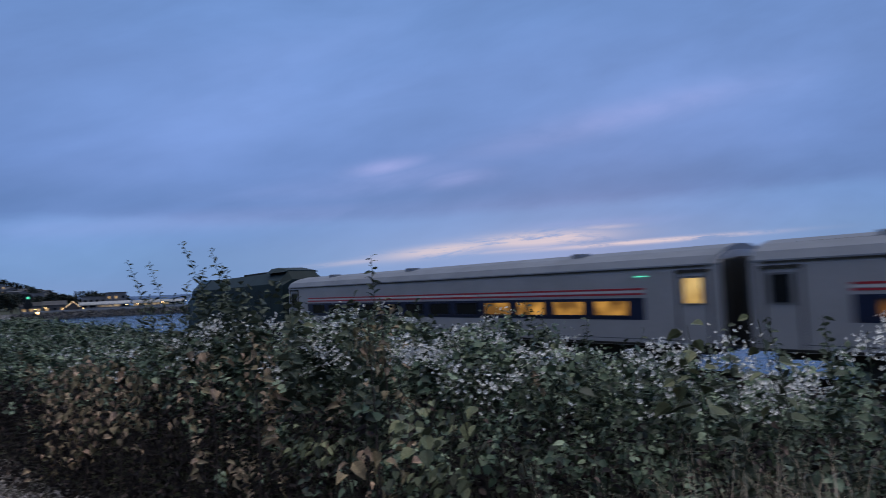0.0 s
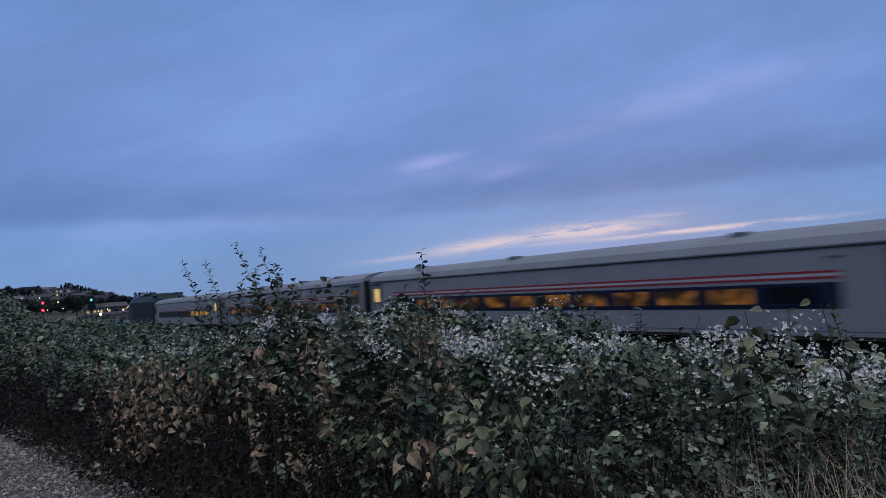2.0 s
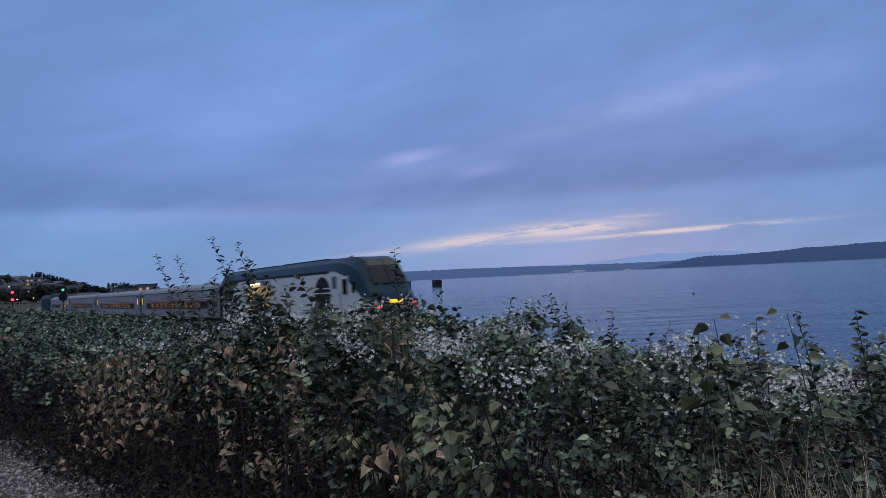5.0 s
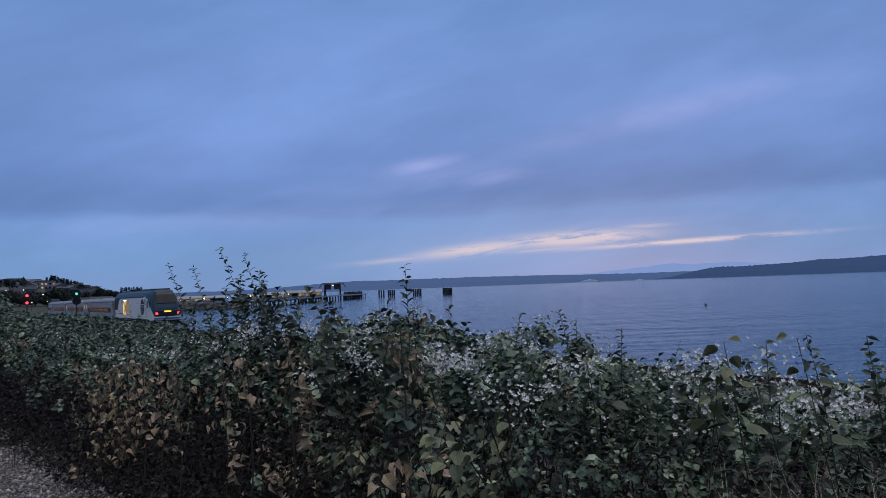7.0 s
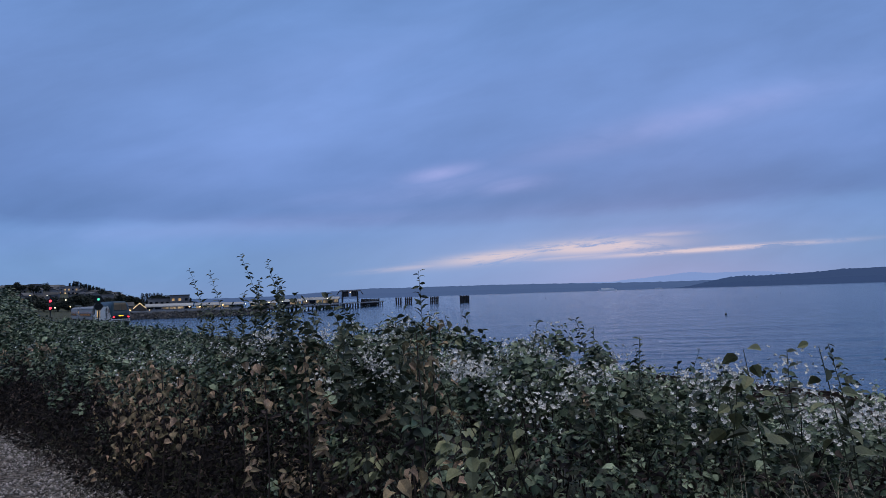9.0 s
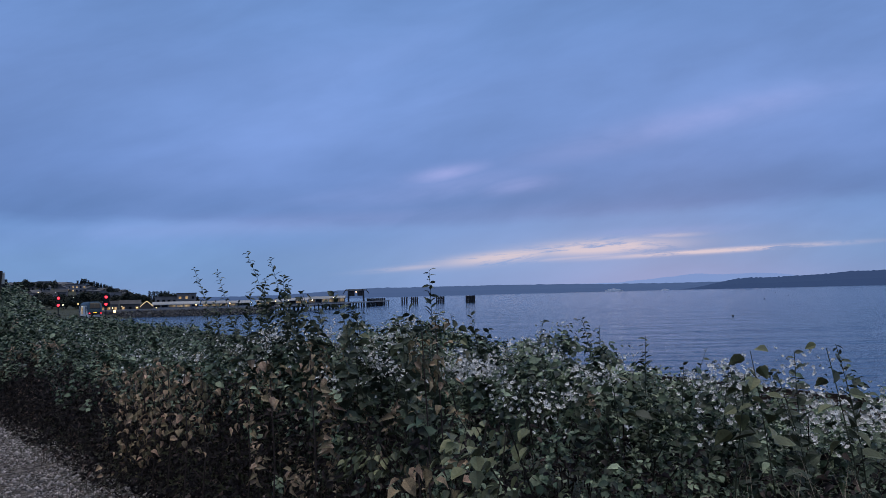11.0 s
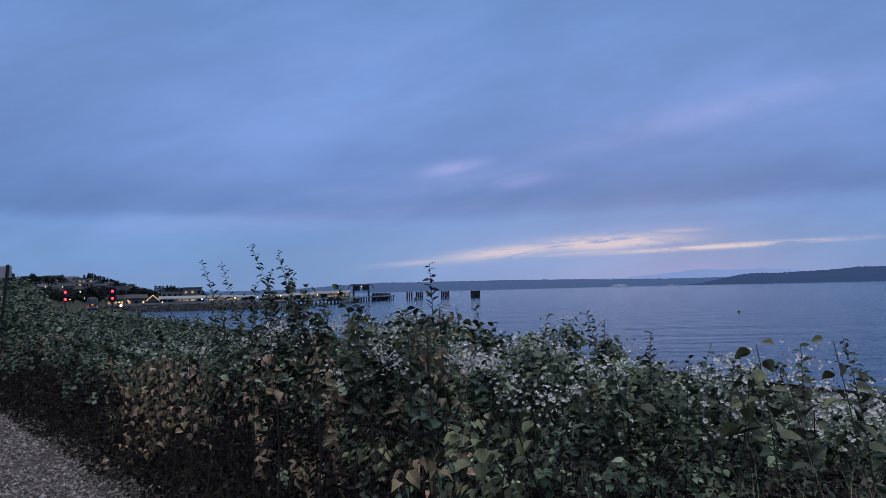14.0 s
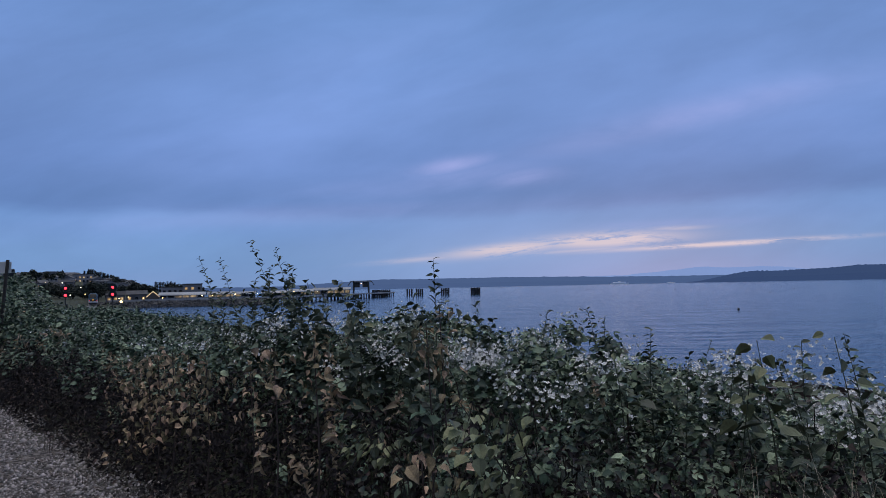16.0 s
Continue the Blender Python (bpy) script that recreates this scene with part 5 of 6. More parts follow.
def bumps(s, q, k, seed):
    return np.array([noise.noise((a * k, b * k, seed)) for a, b in zip(s, q)])


def bumps3(s, q, z, k, seed):
    return np.array([noise.noise((a * k + seed, b * k, c * k)) for a, b, c in zip(s, q, z)])


def scatter(n, s0, s1, q0, q1, rs, shell=0.22, low=0.0):
    """Places in the outer shell of the thicket."""
    s = rs.uniform(s0, s1, n * 2)
    q = q0 + (q1 - q0) * rs.beta(1.0, 1.35, n * 2)
    q = q + front_line(s)
    h = envelope(s, q)
    h = h * (1 + 0.20 * bumps(s, q, 1.9, 3.0)) + 0.13 * bumps(s, q, 4.6, 9.0)
    q = q - 0.30 * bumps(s, h * 2.2 + q, 2.6, 23.0)
    keep = (h > 0.08) & (q > 0.9 - 0.2 * np.clip(s - 4, 0, 40))
    s, q, h = s[keep][:n], q[keep][:n], h[keep][:n]
    gz = np.interp(q, [p[0] for p in PROFILE], [p[1] for p in PROFILE])
    top = np.where(q < 3.5, 0, gz) + h
    dip = rs.exponential(shell, len(s))
    front = q - front_line(s)
    deep = rs.uniform(0, 1, len(s)) * h
    z = np.where(front < 0.9, np.where(rs.uniform(0, 1, len(s)) < 0.6, top - deep, top - dip), top - dip)
    z = np.maximum(z, 0.03 + np.where(q < 3.5, 0, gz))
    # the crown leans out over the foot
    q = q + np.interp(s, [2.5, 5.0, 9.0], [0.32, 0.14, 0.06]) * np.clip((top - z) / np.maximum(h, 0.1) - 0.15, 0, 1) * (front < 0.9)
    return s, q, z, h, top


def to_world(s, q, z):
    A, B = np.array(ALONG), np.array(OUT)
    return s[:, None] * A + q[:, None] * B + np.stack([0 * z, 0 * z, z], 1)


def build_thicket():
    rs = np.random.RandomState(21)
    edges = [-1.5, 0.2, 1.2, 2.2, 3.2, 4.2, 5.4, 6.8, 8.4, 10.5, 13, 17, 23, 32, 46, 66]
    for s0, s1 in zip(edges, edges[1:]):
        mid = 0.5 * (s0 + s1)
        L = s1 - s0
        dens = np.interp(mid, [0, 4, 8, 14, 25, 50], [29000, 24000, 17000, 8000, 2100, 500])
        size = np.interp(mid, [0, 4, 8, 14, 25, 50], [0.036, 0.040, 0.046, 0.062, 0.105, 0.20])
        n = int(dens * L)
        bush = empty("bramble_bush")
        per = 11
        s, q, z, h, top = scatter(n // per, s0, s1, 0.0, 6.5, rs)
        # growth in separate clumps, with dark hollows between them
        hollow = bumps3(s, q, z, 3.4, 51.0) + 0.55 * bumps3(s, q, z, 7.5, 57.0)
        keep = hollow > np.interp(mid, [0, 6, 14, 25], [0.10, 0.05, -0.2, -0.9]) - 0.9 * np.clip((q - front_line(s) - 1.2) / 1.5, 0, 1)
        s, q, z, h, top = (v[keep] for v in (s, q, z, h, top))
        base = to_world(s, q, z)
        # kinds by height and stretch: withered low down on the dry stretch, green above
        front = q - front_line(s)
        patch = bumps(s, q, 0.9, 14.0) + 0.35 * bumps(s, z * 2, 2.2, 17.0)
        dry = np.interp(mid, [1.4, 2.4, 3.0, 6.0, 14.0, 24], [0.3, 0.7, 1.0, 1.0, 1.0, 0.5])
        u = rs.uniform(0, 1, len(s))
        # off the dry stretch the low dark leaves stand in for shade
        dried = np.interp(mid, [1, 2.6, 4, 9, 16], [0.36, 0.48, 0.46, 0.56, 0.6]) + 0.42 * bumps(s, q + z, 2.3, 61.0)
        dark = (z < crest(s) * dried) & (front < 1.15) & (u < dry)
        tan = np.interp(mid, [2.0, 2.7, 3.4, 6.0, 9.0, 14], [0.04, 0.2, 0.95, 0.9, 0.45, 0.2])
        dead = ~dark & (front < 1.0) & (u < tan * np.clip(0.22 + patch * 0.9, 0.03, 0.75))
        pale = ~dark & ~dead & (rs.uniform(0, 1, len(s)) < np.clip(0.30 + 0.6 * patch, 0.10, 0.7) * np.interp(mid, [1, 2.2, 4, 7, 11], [0.95, 1.05, 1.15, 0.8, 0.3]))
        green = ~(dark | dead | pale)
        inward = math.atan2(-OUT.y, -OUT.x)
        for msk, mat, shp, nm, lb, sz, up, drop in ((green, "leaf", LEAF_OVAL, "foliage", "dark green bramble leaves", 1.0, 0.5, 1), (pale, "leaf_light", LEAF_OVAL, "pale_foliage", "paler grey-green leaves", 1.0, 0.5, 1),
                                                    (dead, "leaf_dead", LEAF_CURL, "withered_foliage", "withered tan leaves", 1.15, 0.1, -1), (dark, "leaf_dark", LEAF_CURL, "dried_foliage", "shrivelled dark brown leaves that also stand in for shade", 0.8, 0.1, -1)):
            m = int(msk.sum())
            if m < 3:
                continue
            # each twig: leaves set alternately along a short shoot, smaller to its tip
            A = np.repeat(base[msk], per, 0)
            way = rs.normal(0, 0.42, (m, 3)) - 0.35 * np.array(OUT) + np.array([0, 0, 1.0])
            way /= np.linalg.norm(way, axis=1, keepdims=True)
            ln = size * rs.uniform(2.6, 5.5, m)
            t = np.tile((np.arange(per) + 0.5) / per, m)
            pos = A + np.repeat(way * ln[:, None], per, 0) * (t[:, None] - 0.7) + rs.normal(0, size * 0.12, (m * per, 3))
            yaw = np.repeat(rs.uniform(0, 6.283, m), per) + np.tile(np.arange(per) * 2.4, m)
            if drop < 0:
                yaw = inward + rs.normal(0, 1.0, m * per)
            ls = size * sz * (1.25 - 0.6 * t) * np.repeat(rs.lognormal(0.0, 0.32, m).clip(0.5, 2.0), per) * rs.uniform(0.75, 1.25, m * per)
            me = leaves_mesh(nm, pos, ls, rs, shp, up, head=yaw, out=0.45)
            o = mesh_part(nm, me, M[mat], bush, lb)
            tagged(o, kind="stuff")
        # dead undergrowth that fills the foot, mostly near black to paint the shade there
        if mid < 17:
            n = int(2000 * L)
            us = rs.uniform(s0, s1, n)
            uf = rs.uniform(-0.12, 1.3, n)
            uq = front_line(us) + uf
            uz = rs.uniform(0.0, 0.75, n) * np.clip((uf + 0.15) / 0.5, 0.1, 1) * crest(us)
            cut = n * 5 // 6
            for pick, mat, lb in ((slice(0, cut), "leaf_dark", "dead leaves at the foot, coloured near black for shade"), (slice(cut, n), "leaf_brown", "dead brown leaves at the foot")):
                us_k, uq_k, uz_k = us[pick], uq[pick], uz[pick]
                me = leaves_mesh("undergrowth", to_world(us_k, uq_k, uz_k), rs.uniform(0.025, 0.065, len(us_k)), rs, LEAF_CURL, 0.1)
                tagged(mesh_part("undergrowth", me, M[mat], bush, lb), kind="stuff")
        # canes
        bm = bmesh.new()
        for i in range(int(np.interp(mid, [0, 8, 20, 50], [26, 30, 12, 4]) * L)):
            ss, qq = rs.uniform(s0, s1), rs.uniform(0.15, 4.5)
            f = float(front_line(ss))
            hh = float(envelope(np.array([ss]), np.array([f + qq]))[0]) * rs.uniform(0.7, 1.02)
            if hh < 0.25:
                continue
            g = 0.0 if f + qq < 3.5 else float(np.interp(f + qq, [p[0] for p in PROFILE], [p[1] for p in PROFILE]))
            lean = rs.uniform(-0.25, 0.25, 4)
            pts = [at(ss, f + qq, g - 0.02), at(ss + lean[0] * 0.5, f + qq + lean[1] * 0.4, g + hh * 0.5), at(ss + lean[0], f + qq + lean[1], g + hh * 0.85), at(ss + lean[0] * 1.8, f + qq + lean[1] - 0.12, g + hh)]
            tube(pts, 0.006, 0.002, 4, bm)
        tagged(part("tangle", bm, M["twig"] if 2.5 < mid < 14 else M["stem"], bush, "thin tangled canes"), kind="stuff")
        # blossom on the top, mostly past the crest
        if mid < 30:
            nf = int(np.interp(mid, [0, 3, 6, 9, 15, 30], [600, 640, 200, 30, 8, 2]) * L)
            fs, fq, fz, fh, ft = scatter(nf * 2, s0, s1, 0.55, 6.0, rs, 0.07)
            cl = bumps(fs, fq, 2.6, 40.0)
            ok = (cl > -0.02) & (fh > 0.6)
            fs, fq, ft = fs[ok][:nf], fq[ok][:nf], (ft - 0.01)[ok][:nf]
            rep = 4
            fp = to_world(np.repeat(fs, rep), np.repeat(fq, rep), np.repeat(ft, rep) + 0.02)
            fp = fp + rs.normal(0, 0.028, fp.shape)
            me = leaves_mesh("blossom", fp, rs.uniform(0.011, 0.025, len(fp)) * (1 + 0.03 * mid), rs, BLOSSOM, 0.25, out=0.4)
            o = mesh_part("blossom", me, M["flower"], bush, "small white blossom clusters")
            tagged(o, kind="stuff")
        lab = "dark green bramble thicket with white blossom beside the path" if mid < 4 else "bramble thicket with withered brown leaves beside the path" if mid < 11 else "dark green bramble thicket running along the path"
        tagged(bush, lab, "bush", group="brambles along the path")


def build_weeds():
    """Tall leafy shoots that stand above the thicket."""
    rs = np.random.RandomState(8)
    shoots = [  # place s, q; height of the tip; lean along s; leaf length; narrow
        (3.04, 2, 1.76, 0.08, 0.07, True),
        (5.46, 1.9, 2.05, 0.42, 0.085, True),
        (5.06, 1.95, 1.97, 0.36, 0.085, True),
        (6.9, 1.8, 1.98, 0.42, 0.08, True),
        (6.3, 1.85, 1.92, 0.36, 0.08, True),
        (2.63, 2.9, 1.45, 0.12, 0.07, True),
        (2.67, 2.9, 1.41, -0.05, 0.06, True),
        (2.22, 2.8, 1.37, 0, 0.06, True),
        (3.46, 2.7, 1.48, 0.12, 0.075, False),
        (3.35, 2.7, 1.3, -0.1, 0.06, True),
        (3.19, 2.8, 1.44, -0.15, 0.06, True),
        (1.6, 2.7, 1.28, 0.1, 0.08, False),
        (1.32, 2.5, 1.37, -0.04, 0.085, False),
        (1.06, 2.5, 1.4, 0.1, 0.055, True),
        (0.89, 2.55, 1.4, 0.08, 0.06, True),
        (4.01, 2, 1.66, 0.3, 0.085, False),
        (4.93, 2.1, 1.63, 0.2, 0.09, False),
        (4.83, 1.9, 1.68, 0.1, 0.09, False),
        (3.8, 2.3, 1.49, 0.1, 0.085, False),
        (6.36, 1.9, 1.59, -0.1, 0.08, True),
        (5.43, 1.9, 1.69, 0.1, 0.085, True),
        (4.2, 2.3, 1.43, -0.1, 0.08, False),
        (1.95, 2.6, 1.27, -0.1, 0.07, False),
        (1.21, 2.4, 1.3, 0.1, 0.07, False),
        (4.19, 2.2, 1.53, 0.15, 0.085, False),
        (5.21, 1.95, 1.82, 0.05, 0.085, True),
        (6.02, 1.88, 1.7, -0.12, 0.0844243, True),
        (5.89, 1.97, 1.82, -0.12, 0.0713303, True),
        (5.5, 1.94, 1.74, 0.1, 0.086009, False),
        (5.51, 2.07, 1.76, -0.12, 0.0804068, True),
        (4.89, 1.93, 1.63, -0.12, 0.0865374, False),
        (4.46, 1.89, 1.6, -0.12, 0.0865784, False),
        (4.69, 2.08, 1.56, 0.1, 0.0738687, False),
        (5.95, 1.91, 1.54, 0.15, 0.0873464, False),
        (5.84, 2.14, 1.59, 0.1, 0.0717344, False),
        (4.97, 2.01, 1.54, 0.15, 0.0777586, True),
        (3.98, 1.89, 1.54, -0.12, 0.0794718, False),
        (6.69, 1.83, 1.6, 0.15, 0.0868093, True),
        (6.89, 1.8, 1.51, 0.1, 0.0814473, True),
        (6.14, 2.11, 1.59, 0.15, 0.0739025, False),
        (3.14, 1.95, 1.54, 0.1, 0.0786209, False),
        (3.09, 1.86, 1.47, 0.1, 0.0751931, False),
        (3.6, 2.74, 1.38, -0.12, 0.0709264, False),
        (3.41, 2.69, 1.35, 0.1, 0.0803774, True),
        (2.53, 2.69, 1.33, 0.15, 0.0768569, False),
        (1.89, 2.8, 1.22, -0.12, 0.0713288, False),
        (1.37, 2.77, 1.26, 0.15, 0.0826533, False),
    ]
    for i in range(34):
        s = rs.uniform(0.9, 9.0)
        q = float(front_line(s)) + rs.uniform(0.6, 1.9)
        shoots.append((s, q, float(crest(s)) + rs.uniform(0.02, 0.2) - 0.12 * max(0.0, q - 3.4), rs.uniform(-0.2, 0.2), rs.uniform(0.045, 0.075), rs.uniform(0, 1) < 0.65))
    made = []
    for s, q, tip, lean, ll, narrow in shoots:
        w = empty("tall_weed", Matrix.Translation(at(s, q, 0.0)))
        H = tip
        pts = []
        for i in range(9):
            t = i / 8
            p = ALONG * (lean * t * t) - OUT * (0.42 * lean * (t ** 3 - 0.78)) + Vector((0.02 * math.sin(5 * t + s * 9), 0.02 * math.cos(4 * t + s), H * t))
            pts.append(p)
        part("stem", tube(pts, 0.0048, 0.0012, 5), M["stem_green"], w)
        n = (74 if narrow else 40) if len(made) < 47 else (30 if narrow else 20)
        for i in range(n):
            t = 0.42 + 0.58 * (i + 0.5) / n
            k = t * 8
            p = pts[int(k)].lerp(pts[min(8, int(k) + 1)], k - int(k))
            a = i * 2.4 + rs.uniform(-0.4, 0.4)
            sc = ll * (0.86 if narrow else 0.58 if s < 2.3 else 0.9) * (1.7 - 1.05 * (t - 0.42) / 0.58) * rs.uniform(0.75, 1.3)
            V, Fc = LEAF_NARROW if narrow else LEAF_OVAL
            me = bpy.data.meshes.get("shoot_leaf_n" if narrow else "shoot_leaf_o")
            if me is None:
                me = bpy.data.meshes.new("shoot_leaf_n" if narrow else "shoot_leaf_o")
                me.from_pydata([tuple(v) for v in V], [], Fc)
                me.materials.append(M["shoot"])
            o = new("leaf", me)
            o.parent = w
            o.matrix_basis = Matrix.Translation(p) @ Euler((rs.uniform(-1.3, 1.3), rs.uniform(-1.0, 0.3), a)).to_matrix().to_4x4() @ Matrix.Scale(sc, 4)
        tagged(w, "tall leafy weed shoot rising from the brambles" if narrow else "bramble shoot with broad leaves above the thicket", "weed", group="tall shoots in the thicket")
        made.append(w)
    # withered brown stalk
    for s, q, h0, h1, n, ll in ((2.95, 1.95, 1.0, 1.50, 30, 0.05), (3.5, 1.45, 0.95, 1.3, 30, 0.05), (4.7, 1.15, 0.55, 1.1, 46, 0.055), (2.28, 1.4, 0.74, 0.95, 12, 0.06), (5.3, 1.05, 0.6, 1.15, 44, 0.055), (4.2, 1.3, 0.75, 1.15, 30, 0.05), (3.75, 1.3, 1.0, 1.26, 30, 0.052), (2.93, 1.85, 1.15, 1.42, 26, 0.055), (2.14, 1.36, 0.82, 0.98, 16, 0.06), (5.9, 0.98, 0.3, 1.05, 80, 0.055), (6.3, 0.9, 0.15, 0.85, 70, 0.055), (5.6, 1.0, 0.45, 1.1, 60, 0.055), (5.0, 1.1, 0.6, 1.15, 40, 0.055)):
        w = empty("withered_weed", Matrix.Translation(at(s, q, 0.0)))
        part("stem", tube([(0, 0, 0), (0.03, 0.02, h1 * 0.5), (0.0, 0.03, h1)], 0.007, 0.003, 5), M["twig"], w)
        me = bpy.data.meshes.get("withered_leaf_mesh")
        if me is None:
            me = bpy.data.meshes.new("withered_leaf_mesh")
            me.from_pydata([tuple(v) for v in LEAF_CURL[0]], [], LEAF_CURL[1])
            me.materials.append(M["leaf_hang"])
        me_b = bpy.data.meshes.get("withered_broad_mesh")
        if me_b is None:
            me_b = bpy.data.meshes.new("withered_broad_mesh")
            me_b.from_pydata([tuple(v) for v in LEAF_OVAL[0] * np.array([1, 1.15, 2.2])], [], LEAF_OVAL[1])
            me_b.materials.append(M["leaf_hang"])
        for i in range(n):
            o = new("leaf", me if i % 3 == 0 else me_b)
            o.parent = w
            z = rs.uniform(h0, h1)
            o.matrix_basis = Matrix.Translation((rs.normal(0, 0.07), rs.normal(0, 0.06), z)) @ Euler((rs.uniform(-1.2, 1.2), rs.uniform(-0.3, 1.3), rs.uniform(0, 6.28))).to_matrix().to_4x4() @ Matrix.Scale(ll * rs.uniform(0.6, 1.3), 4)
        tagged(w, "withered stalk hung with tan brown leaves", "weed", group="withered stalks in the thicket")
    # broad-leaved spray drooping over the path's edge
    me = bpy.data.meshes.new("broad_leaf")
    ring = [(0, 0, 0), (0.14, 0.32, 0.08), (0.45, 0.45, 0.1), (0.8, 0.27, 0.0), (1.12, 0, -0.24), (0.8, -0.27, 0.0), (0.45, -0.45, 0.1), (0.14, -0.32, 0.08)]
    me.from_pydata(ring + [(0.25, 0, -0.07), (0.55, 0, -0.1), (0.82, 0, -0.14)], [], [(0, 8, 1), (1, 8, 9, 2), (2, 9, 10, 3), (3, 10, 4), (0, 7, 8), (7, 6, 9, 8), (6, 5, 10, 9), (5, 4, 10)])
    me.materials.append(M["broad"])
    for s, q, z0, z1, spread, n, big in ((1.93, 1.46, 0.78, 1.16, 0.2, 96, 0.052), (2.74, 1.4, 0.78, 0.97, 0.17, 56, 0.046)):
        w = empty("bramble_spray", Matrix.Translation(at(s, q, 0.0)))
        bm = bmesh.new()
        for a in (-1, -0.3, 0.4, 1):
            b = ALONG * (a * spread)
            tube([OUT * 0.3, OUT * 0.2 + b * 0.4 + Vector((0, 0, z1 * 0.7)), b * 0.8 + Vector((0, 0, z1)), b - OUT * 0.12 + Vector((0, 0, z0))], 0.005, 0.002, 4, bm)
        tagged(part("tangle", bm, M["stem"], w), kind="stuff")
        for i in range(n):
            o = new("leaf", me)
            o.parent = w
            a = rs.uniform(-1, 1)
            t = rs.uniform(0, 1)
            p = ALONG * (a * spread * (0.5 + 0.5 * t)) + OUT * rs.uniform(-0.14, 0.14) + Vector((0, 0, z0 + (z1 - z0) * t))
            yaw = math.atan2(-OUT.y, -OUT.x) + rs.uniform(-1.2, 1.2)
            o.matrix_basis = Matrix.Translation(p) @ Euler((rs.uniform(-0.5, 0.5), rs.uniform(0.15, 1.1), yaw)).to_matrix().to_4x4() @ Matrix.Scale(big * rs.uniform(0.55, 1.25), 4)
        tagged(w, "drooping bramble spray with broad grey-green leaves", "bramble", group="bramble sprays at the path's edge")
    # single broad-leaved bramble shoots that reach above the rest
    for s, q, z0, z1, lean, n, big in ((1.36, 2.55, 0.95, 1.36, 0.12, 11, 0.105), (1.58, 2.5, 0.95, 1.27, -0.1, 9, 0.085), (3.05, 2.3, 1.2, 1.5, 0.15, 13, 0.08), (3.55, 2.1, 1.2, 1.46, -0.12, 13, 0.095), (4.35, 2.0, 1.25, 1.66, 0.35, 15, 0.1),
                                       (4.05, 2.0, 1.2, 1.52, -0.2, 13, 0.095), (2.0, 2.4, 1.0, 1.3, 0.1, 9, 0.075), (0.95, 2.4, 1.0, 1.4, 0.16, 10, 0.08)):
        w = empty("bramble_shoot", Matrix.Translation(at(s, q, 0.0)))
        bend = lambda t: ALONG * (lean * t * t) - OUT * (0.08 * t * t) + Vector((0.02 * math.sin(6 * t + s), 0, z1 * t))
        part("stem", tube([bend(k / 8) for k in range(9)], 0.0045, 0.0015, 5), M["stem_green"], w)
        for i in range(n):
            t = (z0 + (z1 - z0) * (i + 1) / n) / z1
            a = i * 2.4 + rs.uniform(-0.3, 0.3)
            reach = Vector((math.cos(a), math.sin(a), 0.35)) * 0.03
            o = new("leaf", me)
            o.parent = w
            o.matrix_basis = Matrix.Translation(bend(t) + reach) @ Euler((rs.uniform(-0.9, 0.9), rs.uniform(-0.1, 1.0), a)).to_matrix().to_4x4() @ Matrix.Scale(big * 0.72 * (1.15 - 0.5 * i / n) * rs.uniform(0.75, 1.2), 4)
        tagged(w, "bramble shoot with large rounded leaves above the thicket", "bramble", group="broad-leaved shoots in the thicket")
    return made


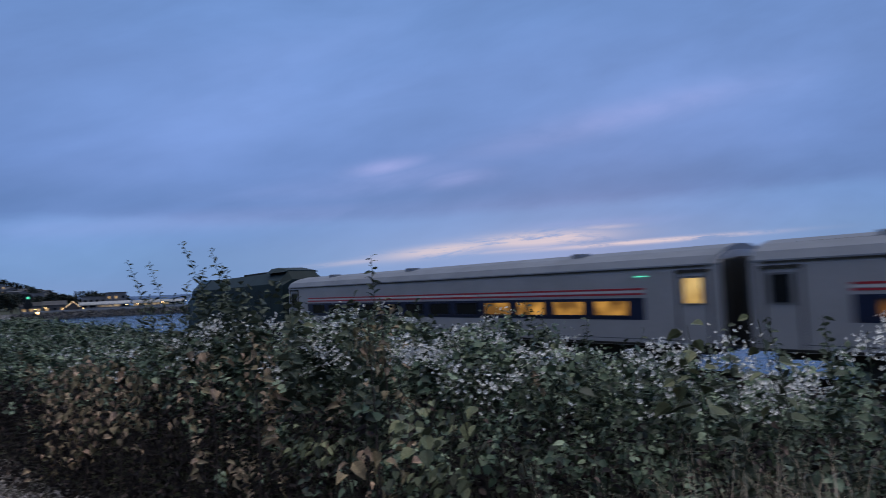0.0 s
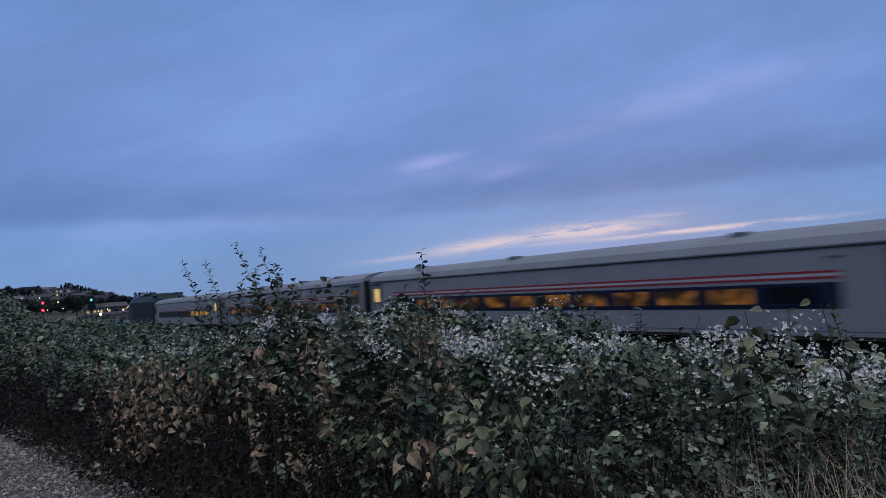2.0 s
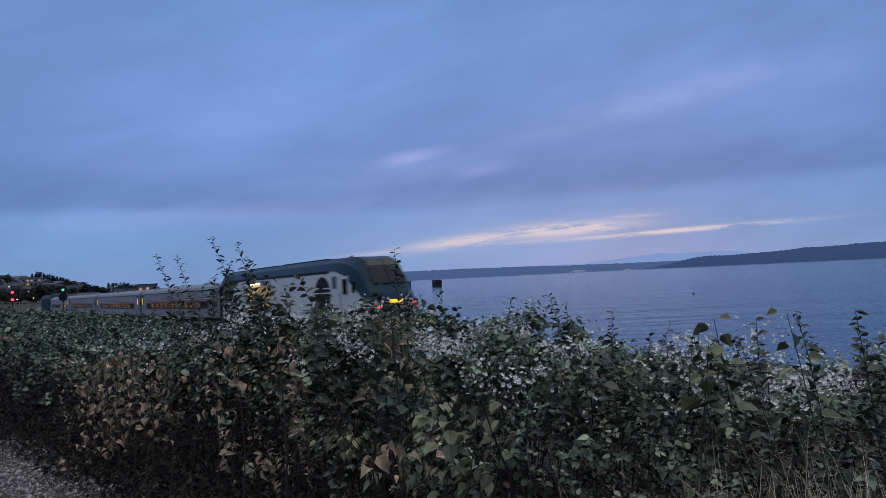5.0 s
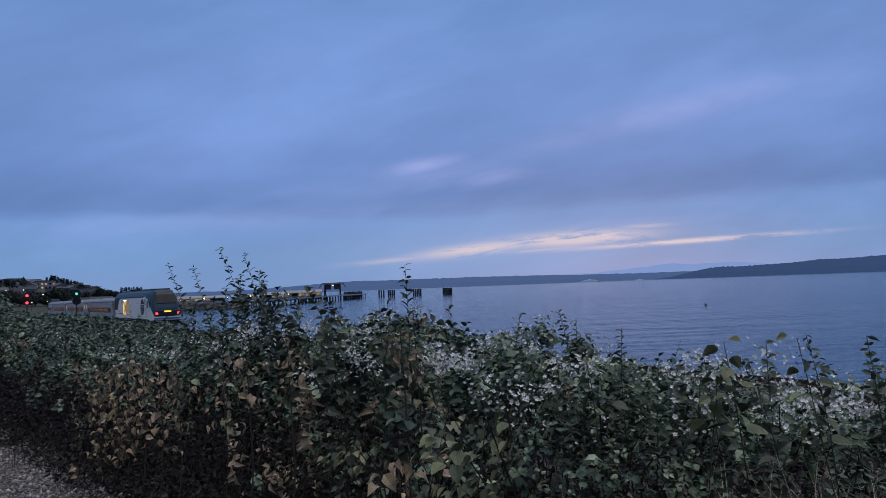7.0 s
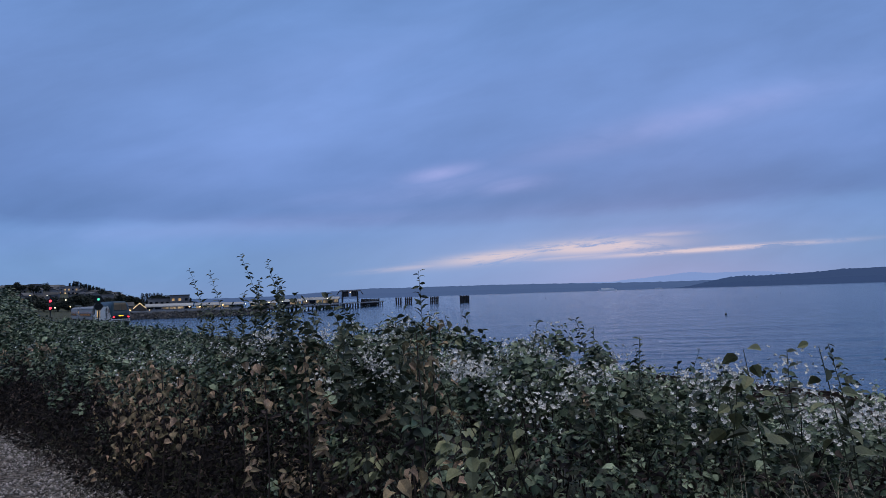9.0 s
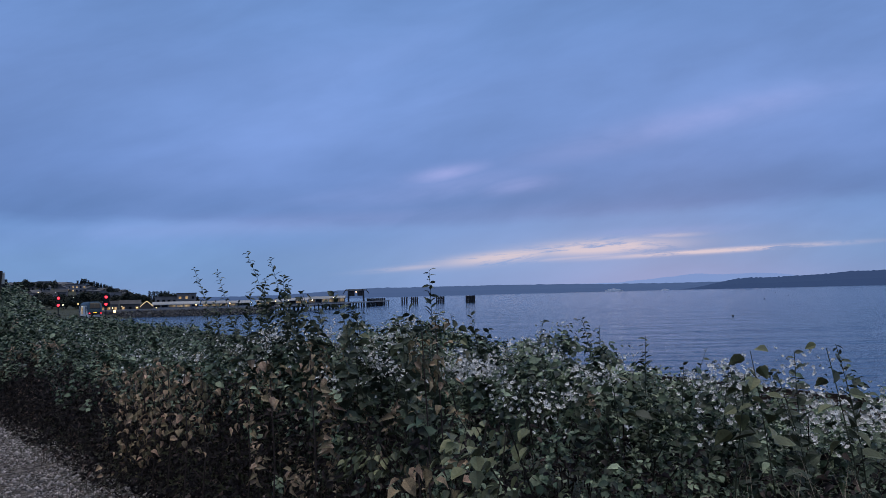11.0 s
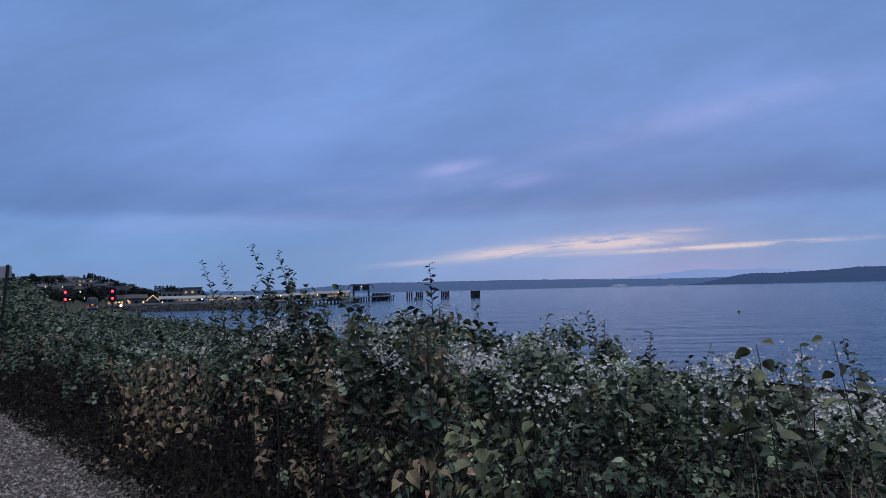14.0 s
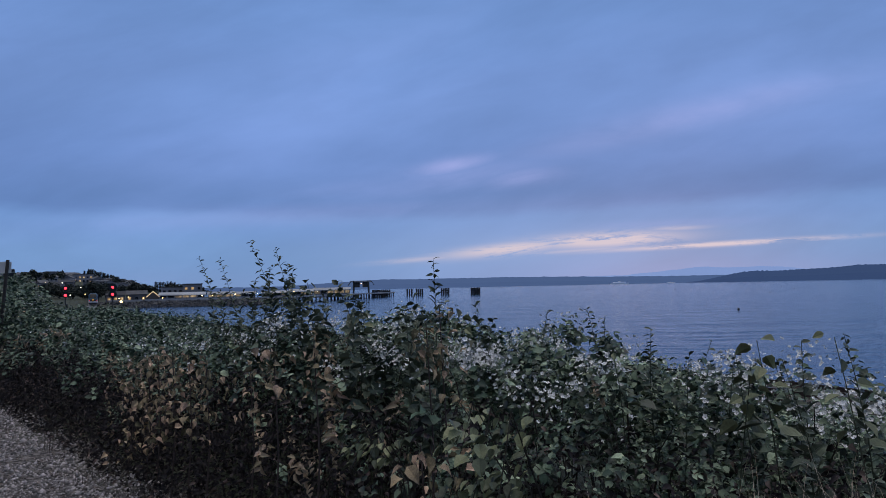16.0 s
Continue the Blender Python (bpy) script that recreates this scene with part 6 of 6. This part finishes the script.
def build_grass():
    rs = np.random.RandomState(17)
    def tuft(s, q, n, h, mat, label):
        g = empty("grass_tuft", Matrix.Translation(at(s, q, 0.0)))
        V, F = [], []
        for i in range(n):
            a = rs.uniform(0, 6.283)
            b = np.array([rs.normal(0, 0.09), rs.normal(0, 0.09), 0])
            d = np.array([math.cos(a), math.sin(a), 0])
            w = np.array([-d[1], d[0], 0]) * rs.uniform(0.0013, 0.0030)
            hh = h * rs.uniform(0.74, 1.04)
            out = rs.uniform(0.12, 0.55) * hh
            k = len(V)
            for t in (0, 0.3, 0.55, 0.75, 0.9, 1.0):
                p = b + d * out * t ** 1.8 + np.array([0, 0, hh * (t - 0.62 * t ** 4 * (out / hh) * 1.6)])
                V += [tuple(p - w * (1.05 - t)), tuple(p + w * (1.05 - t))]
            F += [(k + j, k + j + 1, k + j + 3, k + j + 2) for j in range(0, 10, 2)]
        me = bpy.data.meshes.new("turf")
        me.from_pydata(V, [], F)
        o = tagged(mesh_part("turf", me, M[mat], g), kind="stuff")
        tagged(g, label, "grass", group="dry grass tufts")
    for s, q, n, h in ((0.98, 1.62, 60, 1.08), (0.85, 1.6, 90, 1.12), (0.72, 1.62, 100, 1.14), (0.6, 1.66, 100, 1.17), (0.5, 1.72, 90, 1.2), (0.8, 1.74, 70, 1.16), (0.64, 1.8, 70, 1.2), (0.4, 1.7, 80, 1.2), (1.15, 1.66, 34, 1.02), (1.4, 1.6, 24, 0.98), (0.55, 1.56, 110, 1.1), (0.72, 1.52, 110, 1.06), (0.9, 1.52, 80, 1.04), (3.4, 1.1, 24, 0.5)):
        tuft(s, q, int(n * 1.4), h * 1.2, "grass", "tuft of dry straw-coloured grass at the thicket's foot")
    for i in range(14):
        s = rs.uniform(4.5, 14)
        tuft(s, bush_front(s) + rs.uniform(-0.35, 0.15), 22, rs.uniform(0.12, 0.3), "twig", "low dried brown weeds at the gravel's edge")
    # leaf litter and stones on the path
    n = 9000
    s, q = rs.uniform(3.5, 15, n), rs.uniform(-3.2, 1.2, n)
    keep = q < np.array([bush_front(a) for a in s]) + 0.2
    P = to_world(s[keep], q[keep], np.array([ground_z(a, b) for a, b in zip(s[keep], q[keep])]) + 0.012)
    me = leaves_mesh("litter", P, rs.uniform(0.010, 0.034, len(P)), rs, LEAF_CURL, 1.2)
    o = mesh_part("path_litter", me, M["litter"])
    tagged(o, "small stones and dead leaves strewn on the gravel path", "litter", kind="stuff")
    n = 60000
    s, q = rs.uniform(3.6, 13, n), rs.uniform(-3.2, 1.3, n)
    keep = (q < np.array([bush_front(a) for a in s]) + 0.15) & (bumps(s, q, 1.4, 31.0) + 0.4 * bumps(s, q, 4.0, 33.0) > -0.55)
    P = to_world(s[keep], q[keep], np.array([ground_z(a, b) for a, b in zip(s[keep], q[keep])]) + 0.006)
    octa = (np.array([(0.5, 0, 0), (-0.5, 0, 0), (0, 0.4, 0), (0, -0.4, 0), (0, 0, 0.3), (0, 0, -0.3)]), [(0, 2, 4), (2, 1, 4), (1, 3, 4), (3, 0, 4), (2, 0, 5), (1, 2, 5), (3, 1, 5), (0, 3, 5)])
    me = leaves_mesh("gravel", P, rs.lognormal(-3.95, 0.45, len(P)).clip(0.009, 0.06), rs, octa, 1.5)
    o = mesh_part("gravel", me, M["stone"])
    tagged(o, "loose pale gravel stones lying on the path", "gravel", kind="stuff")


M["shoot"] = material("shoot_leaf", (0.062, 0.080, 0.050), 0.6, vary=0.3, size=9, rand=0.4)
M["leaf_hang"] = material("hanging_dead_leaf", (0.32, 0.245, 0.15), 0.85, vary=0.45, size=14, rand=0.75, bump=0.2)
M["broad"] = material("broad_leaf_green", (0.095, 0.112, 0.056), 0.5, vary=0.55, size=1.6, fine=9, rand=0.75, bump=0.2)
M["stone"] = material("gravel_stone", (0.33, 0.30, 0.295), 0.9, vary=0.3, size=20, island=0.75)
M["litter"] = material("path_litter", (0.20, 0.165, 0.145), 0.9, vary=0.4, size=14, island=0.6)

build_ground()
build_sea()
build_far_shore()
build_track()
TRAIN = build_train()
build_town()
build_trees()
build_pier()
build_signals()
build_buoys()
build_thicket()
WEEDS = build_weeds()
build_grass()


def motions():
    # each car rides on its two bogies
    for car, offset, fore, aft in TRAIN:
        rows = []
        for t in KEY_TIMES:
            d = train_place(t) + offset
            pf, pa = line_at(d + fore)[0], line_at(d + aft)[0]
            way = (pf - pa).normalized()
            p = pf - way * fore
            rows.append((t, pose(p.x, p.y, p.z, 0, -math.degrees(math.asin(way.z)), math.degrees(math.atan2(way.y, way.x)))))
        walk(car, rows)
    # the far signal drops from green to red once the train has passed
    for v in VANES:
        walk(v, [(0.0, pose(0, 0, -0.43)), (10.1, pose(0, 0, -0.43)), (10.3, pose(0, 0, 0)), (16.0, pose(0, 0, 0))])
    # the tall shoots nod in the breeze
    for i, w in enumerate(WEEDS[:5]):
        c = w.matrix_world.translation.copy()
        rows = []
        for k in range(0, 33):
            t = k * 0.5
            a = 0.9 * math.sin(1.7 * t + i * 1.3) + 0.6 * math.sin(3.1 * t + i * 2.1)
            b = 0.5 * math.sin(1.3 * t + i)
            rows.append((t, pose(c.x, c.y, c.z, a * 0.7, b, 0)))
        walk(w, rows)


motions()
